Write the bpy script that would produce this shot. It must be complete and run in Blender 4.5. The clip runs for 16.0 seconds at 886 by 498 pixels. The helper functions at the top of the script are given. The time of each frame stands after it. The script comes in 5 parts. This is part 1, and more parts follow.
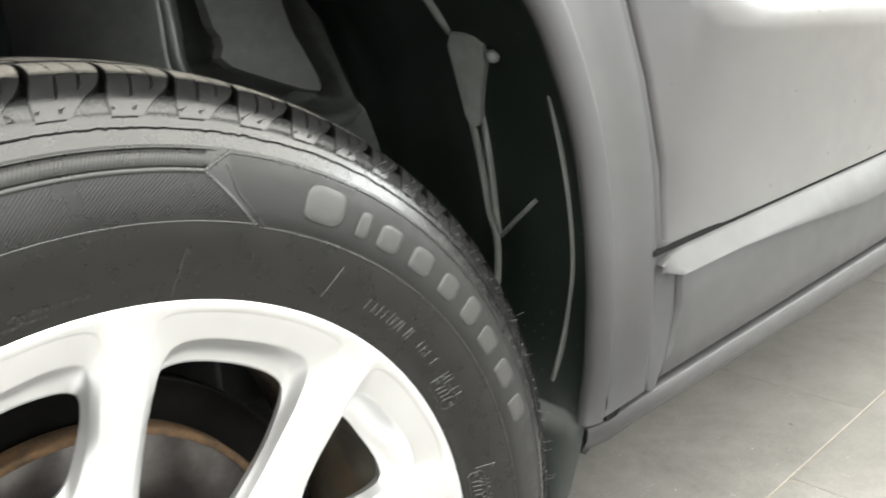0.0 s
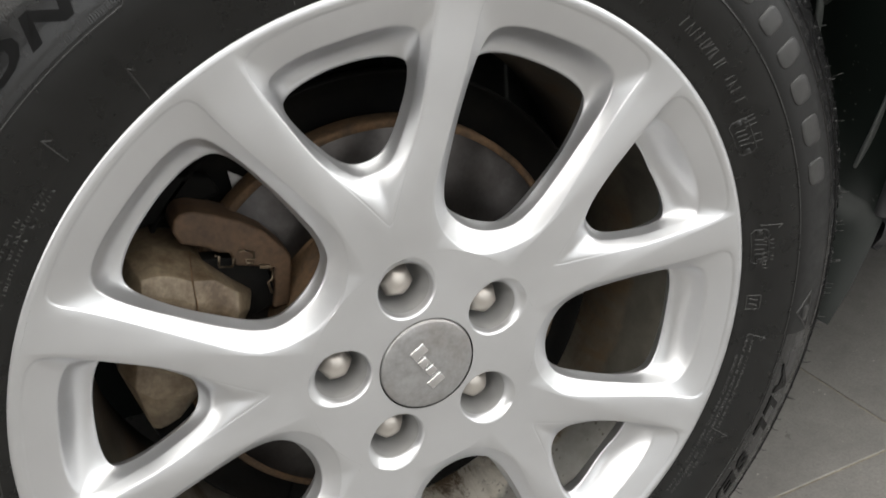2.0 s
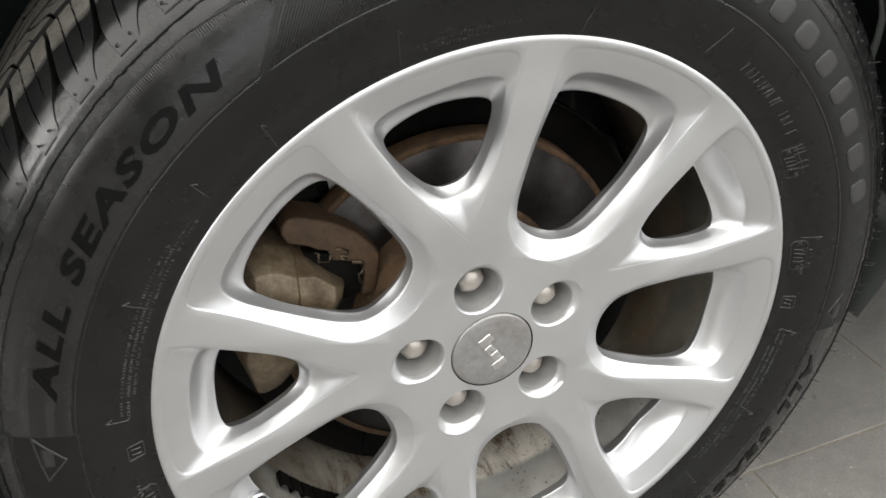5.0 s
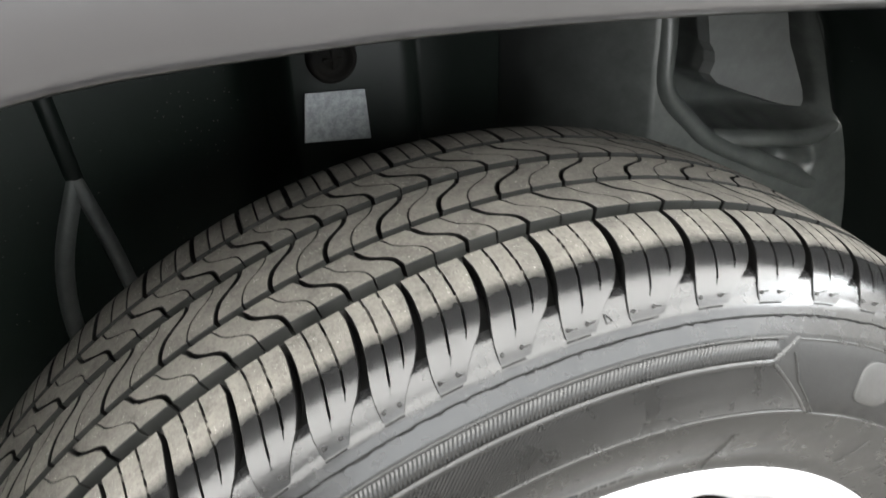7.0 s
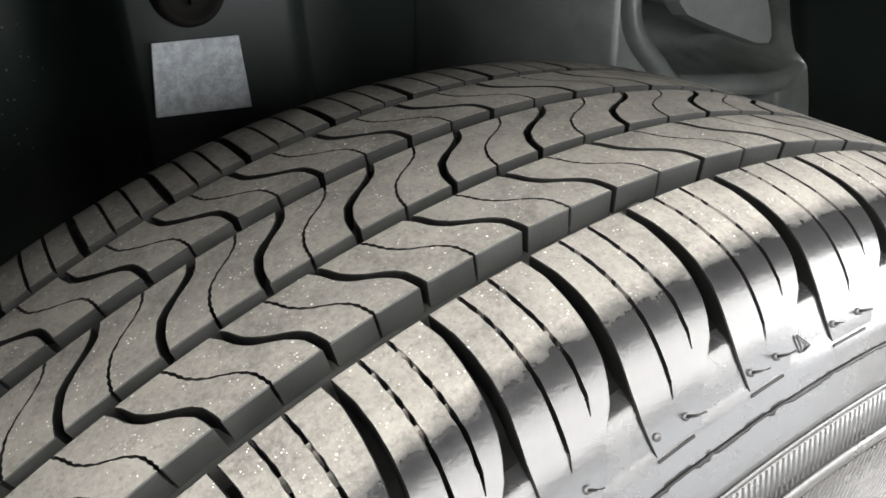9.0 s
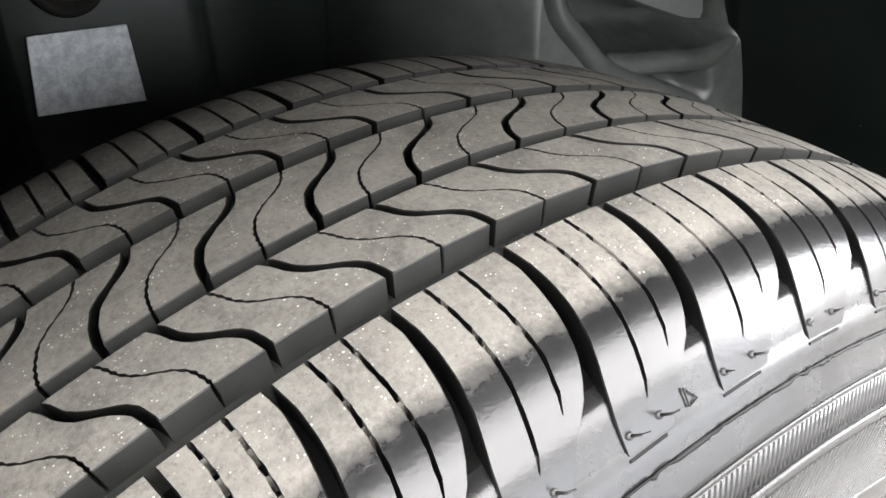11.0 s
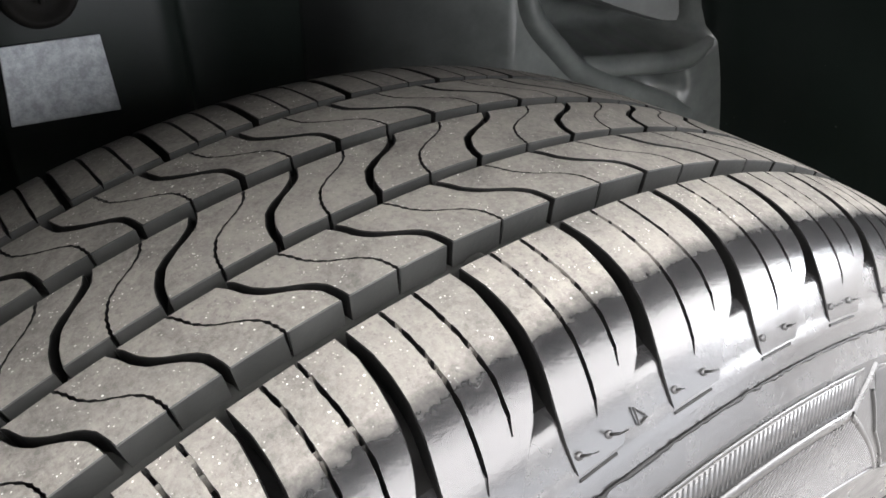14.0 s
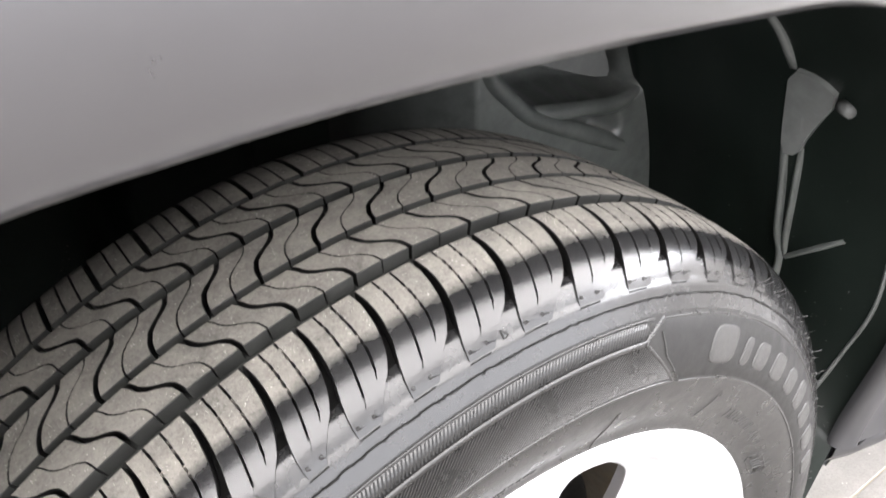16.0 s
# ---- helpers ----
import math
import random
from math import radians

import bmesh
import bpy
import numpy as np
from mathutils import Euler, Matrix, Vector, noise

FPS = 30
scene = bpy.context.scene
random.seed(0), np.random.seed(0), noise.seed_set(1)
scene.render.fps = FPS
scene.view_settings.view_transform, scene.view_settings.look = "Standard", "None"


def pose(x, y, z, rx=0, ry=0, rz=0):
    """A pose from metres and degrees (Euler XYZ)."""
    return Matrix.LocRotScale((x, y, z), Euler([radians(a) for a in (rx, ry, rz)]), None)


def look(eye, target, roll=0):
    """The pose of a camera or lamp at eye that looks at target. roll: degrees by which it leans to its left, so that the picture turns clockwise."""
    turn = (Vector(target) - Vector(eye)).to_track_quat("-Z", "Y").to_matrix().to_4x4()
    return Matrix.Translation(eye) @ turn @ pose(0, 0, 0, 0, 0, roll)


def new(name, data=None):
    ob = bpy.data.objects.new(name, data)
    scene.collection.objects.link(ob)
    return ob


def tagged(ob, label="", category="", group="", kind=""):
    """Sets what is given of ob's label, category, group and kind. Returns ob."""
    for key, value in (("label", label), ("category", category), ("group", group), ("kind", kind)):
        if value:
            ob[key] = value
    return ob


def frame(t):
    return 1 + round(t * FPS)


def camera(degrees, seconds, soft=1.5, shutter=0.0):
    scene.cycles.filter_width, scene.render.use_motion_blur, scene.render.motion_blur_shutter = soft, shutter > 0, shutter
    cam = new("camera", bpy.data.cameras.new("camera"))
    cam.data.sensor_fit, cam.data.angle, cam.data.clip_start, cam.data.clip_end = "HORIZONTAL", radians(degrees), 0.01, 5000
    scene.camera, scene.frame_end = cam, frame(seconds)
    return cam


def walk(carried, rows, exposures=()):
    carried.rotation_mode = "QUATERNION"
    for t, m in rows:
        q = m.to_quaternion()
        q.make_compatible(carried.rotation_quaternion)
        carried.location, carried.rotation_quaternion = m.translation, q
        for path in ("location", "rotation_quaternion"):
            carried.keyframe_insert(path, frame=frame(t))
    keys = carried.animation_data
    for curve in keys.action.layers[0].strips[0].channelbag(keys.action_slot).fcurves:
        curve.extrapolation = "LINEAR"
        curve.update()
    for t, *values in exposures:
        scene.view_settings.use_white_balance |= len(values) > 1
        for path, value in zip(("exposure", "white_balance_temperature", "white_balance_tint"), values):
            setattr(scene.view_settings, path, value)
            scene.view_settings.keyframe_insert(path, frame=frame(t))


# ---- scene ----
LENS = 54.53
cam = camera(LENS, 16.0, soft=1.6, shutter=0.2)
ROWS = [
    (0.0, -0.1194, -0.4885, 0.7088, 72.841, 4.191, -43.290),
    (0.5, -0.1589, -0.4786, 0.7035, 70.932, 3.846, -35.053),
    (1.0, -0.1787, -0.4795, 0.6906, 68.904, 3.961, -30.129),
    (1.5, -0.1745, -0.4923, 0.6639, 67.356, 3.718, -27.101),
    (2.0, -0.1676, -0.5009, 0.6379, 64.011, 3.107, -24.983),
    (2.5, -0.1697, -0.5103, 0.6109, 61.383, 2.507, -23.629),
    (3.0, -0.1719, -0.5223, 0.5966, 59.912, 2.207, -22.053),
    (3.2, -0.1716, -0.5227, 0.5968, 59.495, 2.210, -21.692),
    (5.3, -0.2036, -0.5206, 0.7606, 56.774, 1.997, -20.945),
    (5.5, -0.2174, -0.5113, 0.7748, 56.604, 1.772, -21.283),
    (6.0, -0.2034, -0.4971, 0.8213, 56.698, 1.558, -21.672),
    (6.5, -0.1775, -0.4313, 0.8484, 58.790, 1.438, -22.053),
    (7.0, -0.1733, -0.3354, 0.8617, 61.015, 1.451, -22.521),
    (7.5, -0.1765, -0.2577, 0.8251, 61.752, 0.715, -24.994),
    (8.0, -0.1700, -0.2244, 0.8049, 61.531, 0.026, -28.961),
    (8.5, -0.1664, -0.1995, 0.7959, 61.479, -0.598, -32.516),
    (9.0, -0.1644, -0.1760, 0.7815, 61.004, 0.447, -35.236),
    (9.5, -0.1616, -0.1643, 0.7784, 60.228, 0.176, -36.555),
    (10.0, -0.1452, -0.1742, 0.7887, 59.374, 0.091, -37.130),
    (12.5, -0.1224, -0.1542, 0.7883, 57.418, 0.312, -38.880),
    (13.0, -0.1183, -0.1630, 0.7958, 57.557, 0.230, -38.968),
    (13.5, -0.1208, -0.1749, 0.7959, 57.600, 0.227, -38.874),
    (14.0, -0.1227, -0.1715, 0.7958, 57.580, 0.260, -38.723),
    (14.5, -0.1152, -0.1685, 0.7962, 57.560, 0.084, -38.693),
    (15.0, -0.1075, -0.1767, 0.8027, 57.575, -0.042, -38.464),
    (15.5, -0.1499, -0.2498, 0.8331, 57.699, 0.395, -38.189),
    (15.7, -0.1832, -0.2765, 0.8425, 57.699, 0.526, -38.420),
    (16.0, -0.1980, -0.3017, 0.8901, 57.625, 0.858, -37.983),
]
# stops, kelvin and tint of the picture
EXPOSURES = [(0.0, 0.92, 6650, 6), (0.5, 0.42, 6600, 8), (1.0, -0.04, 6550, 10), (1.5, -0.43, 6550, 10), (3.0, -0.63, 6550, 10), (5.5, -0.34, 6550, 9), (6.0, 0.12, 6550, 8),
             (6.5, 0.47, 6550, 8), (7.0, 1.32, 6440, 9), (7.5, 1.97, 6440, 10), (8.0, 1.93, 6440, 11), (8.5, 1.85, 6440, 11), (10.0, 1.76, 6410, 12), (12.5, 1.69, 6340, 14), (15.0, 1.78, 6340, 14), (15.5, 2.05, 6340, 15), (16.0, 1.50, 6400, 15)]
walk(cam, [(t, pose(x, y, z, rx, ry, rz)) for t, x, y, z, rx, ry, rz in ROWS], EXPOSURES)

# ---------------------------------------------------------------- light
world = bpy.data.worlds.new("world")
world.use_nodes = True
scene.world = world
world.node_tree.nodes["Background"].inputs["Color"].default_value = (0.9, 0.95, 1.0, 1)
world.node_tree.nodes["Background"].inputs["Strength"].default_value = 0.05


def area_lamp(name, place, target, sx, sy, watts, colour=(1.0, 0.985, 0.95)):
    data = bpy.data.lights.new(name, "AREA")
    data.shape, data.size, data.size_y, data.energy, data.color = "RECTANGLE", sx, sy, watts, colour
    ob = new(name, data)
    ob.matrix_world = look(place, target)
    return ob


CEILING = 3.0
LAMP_ROWS = (-0.65, -1.75, -2.85, -3.95)       # long strips of light panels, along the car
for ly in LAMP_ROWS:
    area_lamp("ceiling_strip_lamp", (0.0, ly, CEILING - 0.06), (0.0, ly, 0), 11.4, 1.00, 185)
# daylight through an assumed, unseen doorway in the wall opposite the car, towards its front
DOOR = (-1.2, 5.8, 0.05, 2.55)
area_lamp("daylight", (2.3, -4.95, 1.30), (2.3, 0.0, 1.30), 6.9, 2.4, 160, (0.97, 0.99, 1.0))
# and through assumed high windows, out of view, ahead of the car and behind it
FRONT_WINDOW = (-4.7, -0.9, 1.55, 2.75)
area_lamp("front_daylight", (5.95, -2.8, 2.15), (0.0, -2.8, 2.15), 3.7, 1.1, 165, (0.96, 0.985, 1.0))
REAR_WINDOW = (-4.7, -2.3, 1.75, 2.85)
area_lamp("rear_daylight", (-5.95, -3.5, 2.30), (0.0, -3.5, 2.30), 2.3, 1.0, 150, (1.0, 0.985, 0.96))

# ---------------------------------------------------------------- materials
def material(name, colour=(0.5, 0.5, 0.5), rough=0.5, metal=0.0, spec=0.5, coat=0.0):
    m = bpy.data.materials.new(name)
    m.use_nodes = True
    b = m.node_tree.nodes["Principled BSDF"]
    b.inputs["Base Color"].default_value = (*colour, 1)
    b.inputs["Roughness"].default_value = rough
    b.inputs["Metallic"].default_value = metal
    b.inputs["Specular IOR Level"].default_value = spec
    b.inputs["Coat Weight"].default_value = coat
    b.inputs["Coat Roughness"].default_value = 0.08
    return m


class Nodes:
    """Short ways to add nodes to a material."""

    def __init__(self, m, coords="Object"):
        self.t = m.node_tree
        self.b = self.t.nodes["Principled BSDF"]
        self.co = self.t.nodes.new("ShaderNodeTexCoord").outputs[coords]

    def link(self, a, b):
        self.t.links.new(a, b)

    def noise(self, scale, detail=4.0, rough=0.6, stretch=None, distortion=0.0):
        n = self.t.nodes.new("ShaderNodeTexNoise")
        n.inputs["Scale"].default_value, n.inputs["Detail"].default_value = scale, detail
        n.inputs["Roughness"].default_value, n.inputs["Distortion"].default_value = rough, distortion
        src = self.co
        if stretch:
            mp = self.t.nodes.new("ShaderNodeMapping")
            mp.inputs["Scale"].default_value = stretch
            self.link(src, mp.inputs["Vector"])
            src = mp.outputs["Vector"]
        self.link(src, n.inputs["Vector"])
        return n.outputs["Fac"]

    def cells(self, scale, feature="F1"):
        n = self.t.nodes.new("ShaderNodeTexVoronoi")
        n.feature = feature
        n.inputs["Scale"].default_value = scale
        self.link(self.co, n.inputs["Vector"])
        return n.outputs["Distance"]

    def ramp(self, src, *stops):
        n = self.t.nodes.new("ShaderNodeValToRGB")
        e = n.color_ramp.elements
        while len(e) < len(stops):
            e.new(0.5)
        for el, (p, c) in zip(e, stops):
            el.position = p
            el.color = (c, c, c, 1) if isinstance(c, (int, float)) else (*c, 1)
        self.link(src, n.inputs["Fac"])
        return n.outputs["Color"]

    def mix(self, fac, a, b, mode="MIX"):
        n = self.t.nodes.new("ShaderNodeMix")
        n.data_type, n.blend_type = "RGBA", mode
        for sock, v in ((n.inputs["Factor"], fac), (n.inputs[6], a), (n.inputs[7], b)):
            if isinstance(v, (int, float)):
                sock.default_value = v
            elif isinstance(v, tuple):
                sock.default_value = (*v, 1)
            else:
                self.link(v, sock)
        return n.outputs[2]

    def maths(self, op, a, b=0.0, clamp=False):
        n = self.t.nodes.new("ShaderNodeMath")
        n.operation, n.use_clamp = op, clamp
        for sock, v in zip(n.inputs, (a, b)):
            if isinstance(v, (int, float)):
                sock.default_value = v
            else:
                self.link(v, sock)
        return n.outputs[0]

    def axis(self, k):
        n = self.t.nodes.new("ShaderNodeSeparateXYZ")
        self.link(self.co, n.inputs[0])
        return n.outputs[k]

    def random(self):
        return self.t.nodes.new("ShaderNodeObjectInfo").outputs["Random"]

    def bump(self, height, strength=0.3, distance=0.001):
        n = self.t.nodes.new("ShaderNodeBump")
        n.inputs["Strength"].default_value, n.inputs["Distance"].default_value = strength, distance
        self.link(height, n.inputs["Height"])
        self.link(n.outputs["Normal"], self.b.inputs["Normal"])

    def base(self, c):
        self.link(c, self.b.inputs["Base Color"])

    def rough(self, v):
        self.link(v, self.b.inputs["Roughness"])


def tread_rubber():
    """Dusty where it has rolled, wet-look dressing on the shoulder."""
    m = material("tread_rubber", rough=0.8, spec=0.35)
    n = Nodes(m)
    big, fine = n.noise(22, 7, 0.7), n.noise(600, 6, 0.8)
    dust = n.mix(n.ramp(big, (0.34, 0.0), (0.66, 1.0)), (0.070, 0.0665, 0.060), (0.148, 0.139, 0.125))
    dust = n.mix(n.ramp(n.noise(95, 6, 0.72), (0.42, 0.0), (0.66, 0.62)), dust, (0.190, 0.176, 0.155))
    dust = n.mix(n.ramp(n.noise(48, 7, 0.75, None, 0.4), (0.49, 0.0), (0.66, 0.72)), dust, (0.050, 0.048, 0.044))
    dust = n.mix(n.ramp(fine, (0.42, 0.0), (0.64, 0.42)), dust, (0.215, 0.205, 0.185))
    grains = n.maths("MULTIPLY", n.ramp(n.cells(900), (0.0, 1.0), (0.15, 1.0), (0.22, 0.0)), n.ramp(n.noise(170, 5, 0.7), (0.53, 0.0), (0.62, 0.85)))
    crumbs = n.maths("MULTIPLY", n.ramp(n.cells(430), (0.0, 1.0), (0.11, 1.0), (0.16, 0.0)), n.ramp(n.noise(90, 4), (0.55, 0.0), (0.64, 0.75)))
    specks = n.maths("MAXIMUM", grains, crumbs)
    dust = n.mix(specks, n.mix(n.ramp(n.noise(650, 4, 0.7), (0.55, 0.0), (0.70, 0.6)), dust, (0.055, 0.052, 0.048)), (0.58, 0.565, 0.53))
    dust = n.mix(n.maths("MULTIPLY", n.random(), 0.22), dust, (0.09, 0.087, 0.08))
    # the rolled band ends at an uneven line on the shoulder
    edge = n.maths("ADD", n.axis(1), n.maths("MULTIPLY", n.maths("SUBTRACT", n.noise(120, 7, 0.75), 0.5), 0.011))
    rolled = n.ramp(n.maths("MULTIPLY", n.maths("ADD", edge, 0.0730), 150.0, True), (0.0, 0.0), (1.0, 1.0))
    dressed = n.mix(n.ramp(n.noise(60, 4), (0.35, 0.0), (0.8, 1.0)), (0.0085, 0.0085, 0.0088), (0.0150, 0.0150, 0.0150))
    n.base(n.mix(n.ramp(rolled, (0.18, 0.0), (1.0, 1.0)), dressed, dust))
    n.rough(n.ramp(rolled, (0.0, 0.22), (0.18, 0.26), (0.50, 0.72), (1.0, 0.86)))
    n.link(n.ramp(rolled, (0.0, 0.50), (0.5, 0.16), (1.0, 0.14)), n.b.inputs["Specular IOR Level"])
    n.bump(n.maths("MULTIPLY", n.maths("ADD", n.noise(900, 3), n.maths("MULTIPLY", n.noise(120, 3), 0.6)), n.ramp(rolled, (0.0, 0.22), (1.0, 1.0))), 0.5, 0.0005)
    return m


def dark_rubber(name, lo, hi, rough, bump=0.25, scale=40, spec=0.5):
    m = material(name, rough=rough, spec=spec)
    n = Nodes(m)
    n.base(n.mix(n.ramp(n.noise(scale, 5), (0.3, 0.0), (0.75, 1.0)), lo, hi))
    n.rough(n.ramp(n.noise(scale * 2, 4), (0.3, rough - 0.07), (0.75, rough + 0.1)))
    n.bump(n.noise(700, 3), bump, 0.0003)
    return m


def silver_paint(name, colour, rough, metal, coat):
    m = material(name, colour, rough, metal, 0.5, coat)
    n = Nodes(m)
    lo = tuple(c * 0.93 for c in colour)
    n.base(n.mix(n.ramp(n.noise(14, 3), (0.35, 0.0), (0.7, 1.0)), lo, colour))
    n.rough(n.ramp(n.noise(30, 5), (0.3, rough - 0.04), (0.8, rough + 0.06)))
    n.bump(n.noise(1500, 2), 0.05, 0.0002)
    return m


def dirty(name, clean, dirt, rough, scale, lo=0.4, hi=0.65, metal=0.0, bump=0.5):
    m = material(name, rough=rough, metal=metal)
    n = Nodes(m)
    f = n.ramp(n.noise(scale, 7, 0.7), (lo, 0.0), (hi, 1.0))
    f2 = n.ramp(n.noise(scale * 6, 5, 0.7), (0.35, 0.0), (0.7, 1.0))
    c = n.mix(f, clean, dirt)
    n.base(n.mix(n.maths("MULTIPLY", f2, 0.45), c, tuple(v * 0.5 for v in dirt)))
    n.bump(n.noise(scale * 5, 6, 0.7), bump, 0.001)
    return m


def tile_face():
    m = material("porcelain_tile", rough=0.42, spec=0.45)
    n = Nodes(m)
    a = n.mix(n.ramp(n.noise(6.5, 8, 0.72), (0.36, 0.0), (0.66, 1.0)), (0.145, 0.139, 0.132), (0.235, 0.226, 0.214))
    a = n.mix(n.ramp(n.noise(55, 6, 0.7), (0.35, 0.0), (0.8, 0.5)), a, (0.27, 0.258, 0.243))
    grit = n.maths("MULTIPLY", n.ramp(n.cells(150), (0.0, 1.0), (0.13, 1.0), (0.18, 0.0)), n.ramp(n.noise(40, 3), (0.58, 0.0), (0.64, 1.0)))
    a = n.mix(n.ramp(n.noise(320, 5, 0.8), (0.45, 0.0), (0.65, 0.5)), a, (0.10, 0.097, 0.092))
    a = n.mix(grit, a, (0.48, 0.46, 0.41))
    a = n.mix(n.maths("MULTIPLY", n.random(), 0.16), a, (0.18, 0.173, 0.165))
    n.base(a)
    n.rough(n.ramp(n.noise(20, 5), (0.3, 0.27), (0.8, 0.44)))
    n.bump(n.noise(60, 5), 0.15, 0.001)
    return m


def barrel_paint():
    """Grey near the spokes; behind the lip, pale paint streaked and spotted with brown dirt; painted paler low down, as
    if lit.
    """
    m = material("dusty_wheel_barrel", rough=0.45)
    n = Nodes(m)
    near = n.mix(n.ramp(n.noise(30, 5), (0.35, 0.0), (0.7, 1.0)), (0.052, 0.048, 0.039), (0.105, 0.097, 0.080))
    # paler low in the barrel, where light falls: the light is put into the colour
    lit_low = n.maths("MULTIPLY", n.maths("SUBTRACT", n.maths("MULTIPLY", n.maths("SUBTRACT", n.noise(9, 5, 0.65), 0.5), 0.16), n.maths("ADD", n.axis(2), 0.085)), 16.0, True)
    near = n.mix(lit_low, near, n.mix(n.ramp(n.noise(30, 5), (0.35, 0.0), (0.7, 1.0)), (0.22, 0.215, 0.20), (0.34, 0.33, 0.31)))
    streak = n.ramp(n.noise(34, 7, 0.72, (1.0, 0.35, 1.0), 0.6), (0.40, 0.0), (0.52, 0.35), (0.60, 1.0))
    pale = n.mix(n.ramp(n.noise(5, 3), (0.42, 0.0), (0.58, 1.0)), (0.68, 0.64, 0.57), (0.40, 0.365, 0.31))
    pale = n.mix(lit_low, n.mix(n.ramp(n.noise(24, 6, 0.7), (0.35, 0.0), (0.65, 1.0)), (0.115, 0.102, 0.080), (0.055, 0.047, 0.036)), pale)
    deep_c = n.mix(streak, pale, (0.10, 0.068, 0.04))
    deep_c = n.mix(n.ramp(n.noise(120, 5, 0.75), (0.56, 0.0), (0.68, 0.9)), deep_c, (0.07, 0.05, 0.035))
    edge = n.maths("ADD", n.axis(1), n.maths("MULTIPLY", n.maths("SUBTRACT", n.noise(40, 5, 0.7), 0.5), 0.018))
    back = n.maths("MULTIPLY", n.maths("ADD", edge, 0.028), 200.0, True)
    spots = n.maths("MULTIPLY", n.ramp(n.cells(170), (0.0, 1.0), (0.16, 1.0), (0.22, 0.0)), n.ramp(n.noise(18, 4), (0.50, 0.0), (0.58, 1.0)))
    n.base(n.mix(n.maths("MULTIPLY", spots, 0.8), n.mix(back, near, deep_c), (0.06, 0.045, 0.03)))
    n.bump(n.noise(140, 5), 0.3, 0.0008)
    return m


def liner_plastic():
    """Dull black plastic with a few dust specks."""
    m = material("black_liner_plastic", rough=0.40, spec=0.32)
    n = Nodes(m)
    c = n.mix(n.ramp(n.noise(7, 6, 0.7), (0.4, 0.0), (0.7, 1.0)), (0.0030, 0.0050, 0.0040), (0.0060, 0.0090, 0.0075))
    spots = n.maths("MULTIPLY", n.ramp(n.cells(150), (0.0, 1.0), (0.09, 1.0), (0.14, 0.0)), n.ramp(n.noise(30, 4), (0.55, 0.0), (0.62, 1.0)))
    n.base(n.mix(n.maths("MULTIPLY", spots, 0.7), c, (0.09, 0.09, 0.085)))
    n.bump(n.noise(35, 6, 0.7), 0.12, 0.001)
    return m


def wing_steel():
    """Black underseal with a few dust specks."""
    m = material("black_wing_underseal", rough=0.42, spec=0.20)
    n = Nodes(m)
    c = n.mix(n.ramp(n.noise(7, 6, 0.7), (0.4, 0.0), (0.7, 1.0)), (0.0046, 0.0084, 0.0064), (0.0090, 0.0145, 0.0115))
    spots = n.maths("MULTIPLY", n.ramp(n.cells(190), (0.0, 1.0), (0.09, 1.0), (0.14, 0.0)), n.ramp(n.noise(30, 4), (0.52, 0.0), (0.60, 1.0)))
    n.base(n.mix(n.maths("MULTIPLY", spots, 0.7), c, (0.11, 0.11, 0.10)))
    n.bump(n.noise(35, 6, 0.7), 0.15, 0.001)
    return m


def lit_housing():
    """Black plastic greyed towards the front, in soft clouds: the light on it is put into the colour."""
    m = material("housing_greyed_as_lit", rough=0.34, spec=0.65)
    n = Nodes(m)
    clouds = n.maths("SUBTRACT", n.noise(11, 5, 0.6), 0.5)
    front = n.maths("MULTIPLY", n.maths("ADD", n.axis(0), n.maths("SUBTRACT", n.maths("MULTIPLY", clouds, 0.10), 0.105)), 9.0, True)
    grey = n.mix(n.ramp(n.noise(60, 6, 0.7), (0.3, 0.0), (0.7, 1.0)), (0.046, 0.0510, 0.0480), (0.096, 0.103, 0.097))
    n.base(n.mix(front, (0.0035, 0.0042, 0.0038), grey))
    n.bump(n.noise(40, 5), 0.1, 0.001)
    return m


M_TREAD = tread_rubber()
M_GROOVE = dark_rubber("groove_rubber", (0.0105, 0.0110, 0.0104), (0.024, 0.0245, 0.0232), 0.55, 0.25, 40, 0.22)
# painted a little lighter than the groove walls, for the light on the floors
M_GROOVEFLOOR = dark_rubber("lit_groove_floor", (0.012, 0.0123, 0.0115), (0.028, 0.028, 0.0263), 0.6, 0.25, 60, 0.2)
# groove rubber painted near black for the shade inside the narrow slots
M_SLOT = dark_rubber("shaded_slot_rubber", (0.0026, 0.0026, 0.0025), (0.0055, 0.0054, 0.0052), 0.55, 0.25, 60, 0.10)
M_SHOULDER = dark_rubber("dressed_shoulder_rubber", (0.0085, 0.0085, 0.0088), (0.0150, 0.0150, 0.0150), 0.24, 0.2, 60, 0.48)
M_SIDEWALL = dark_rubber("sidewall_rubber", (0.0036, 0.0037, 0.0034), (0.0062, 0.0062, 0.0058), 0.30, 0.25, 40, 0.36)
M_RAISED = dark_rubber("raised_sidewall_rubber", (0.006, 0.006, 0.0058), (0.010, 0.0098, 0.0094), 0.30, 0.2, 40, 0.5)
M_PANEL = dark_rubber("glossy_ribbed_rubber", (0.0042, 0.0042, 0.0041), (0.0085, 0.0084, 0.0082), 0.26, 0.2, 25, 0.55)
M_NAMEPANEL = dark_rubber("dull_sidewall_rubber", (0.0028, 0.0028, 0.0027), (0.005, 0.005, 0.0048), 0.5, 0.3, 60, 0.3)
M_LETTER = dark_rubber("black_letter_rubber", (0.002, 0.002, 0.002), (0.003, 0.003, 0.003), 0.4, 0.15, 40, 0.12)
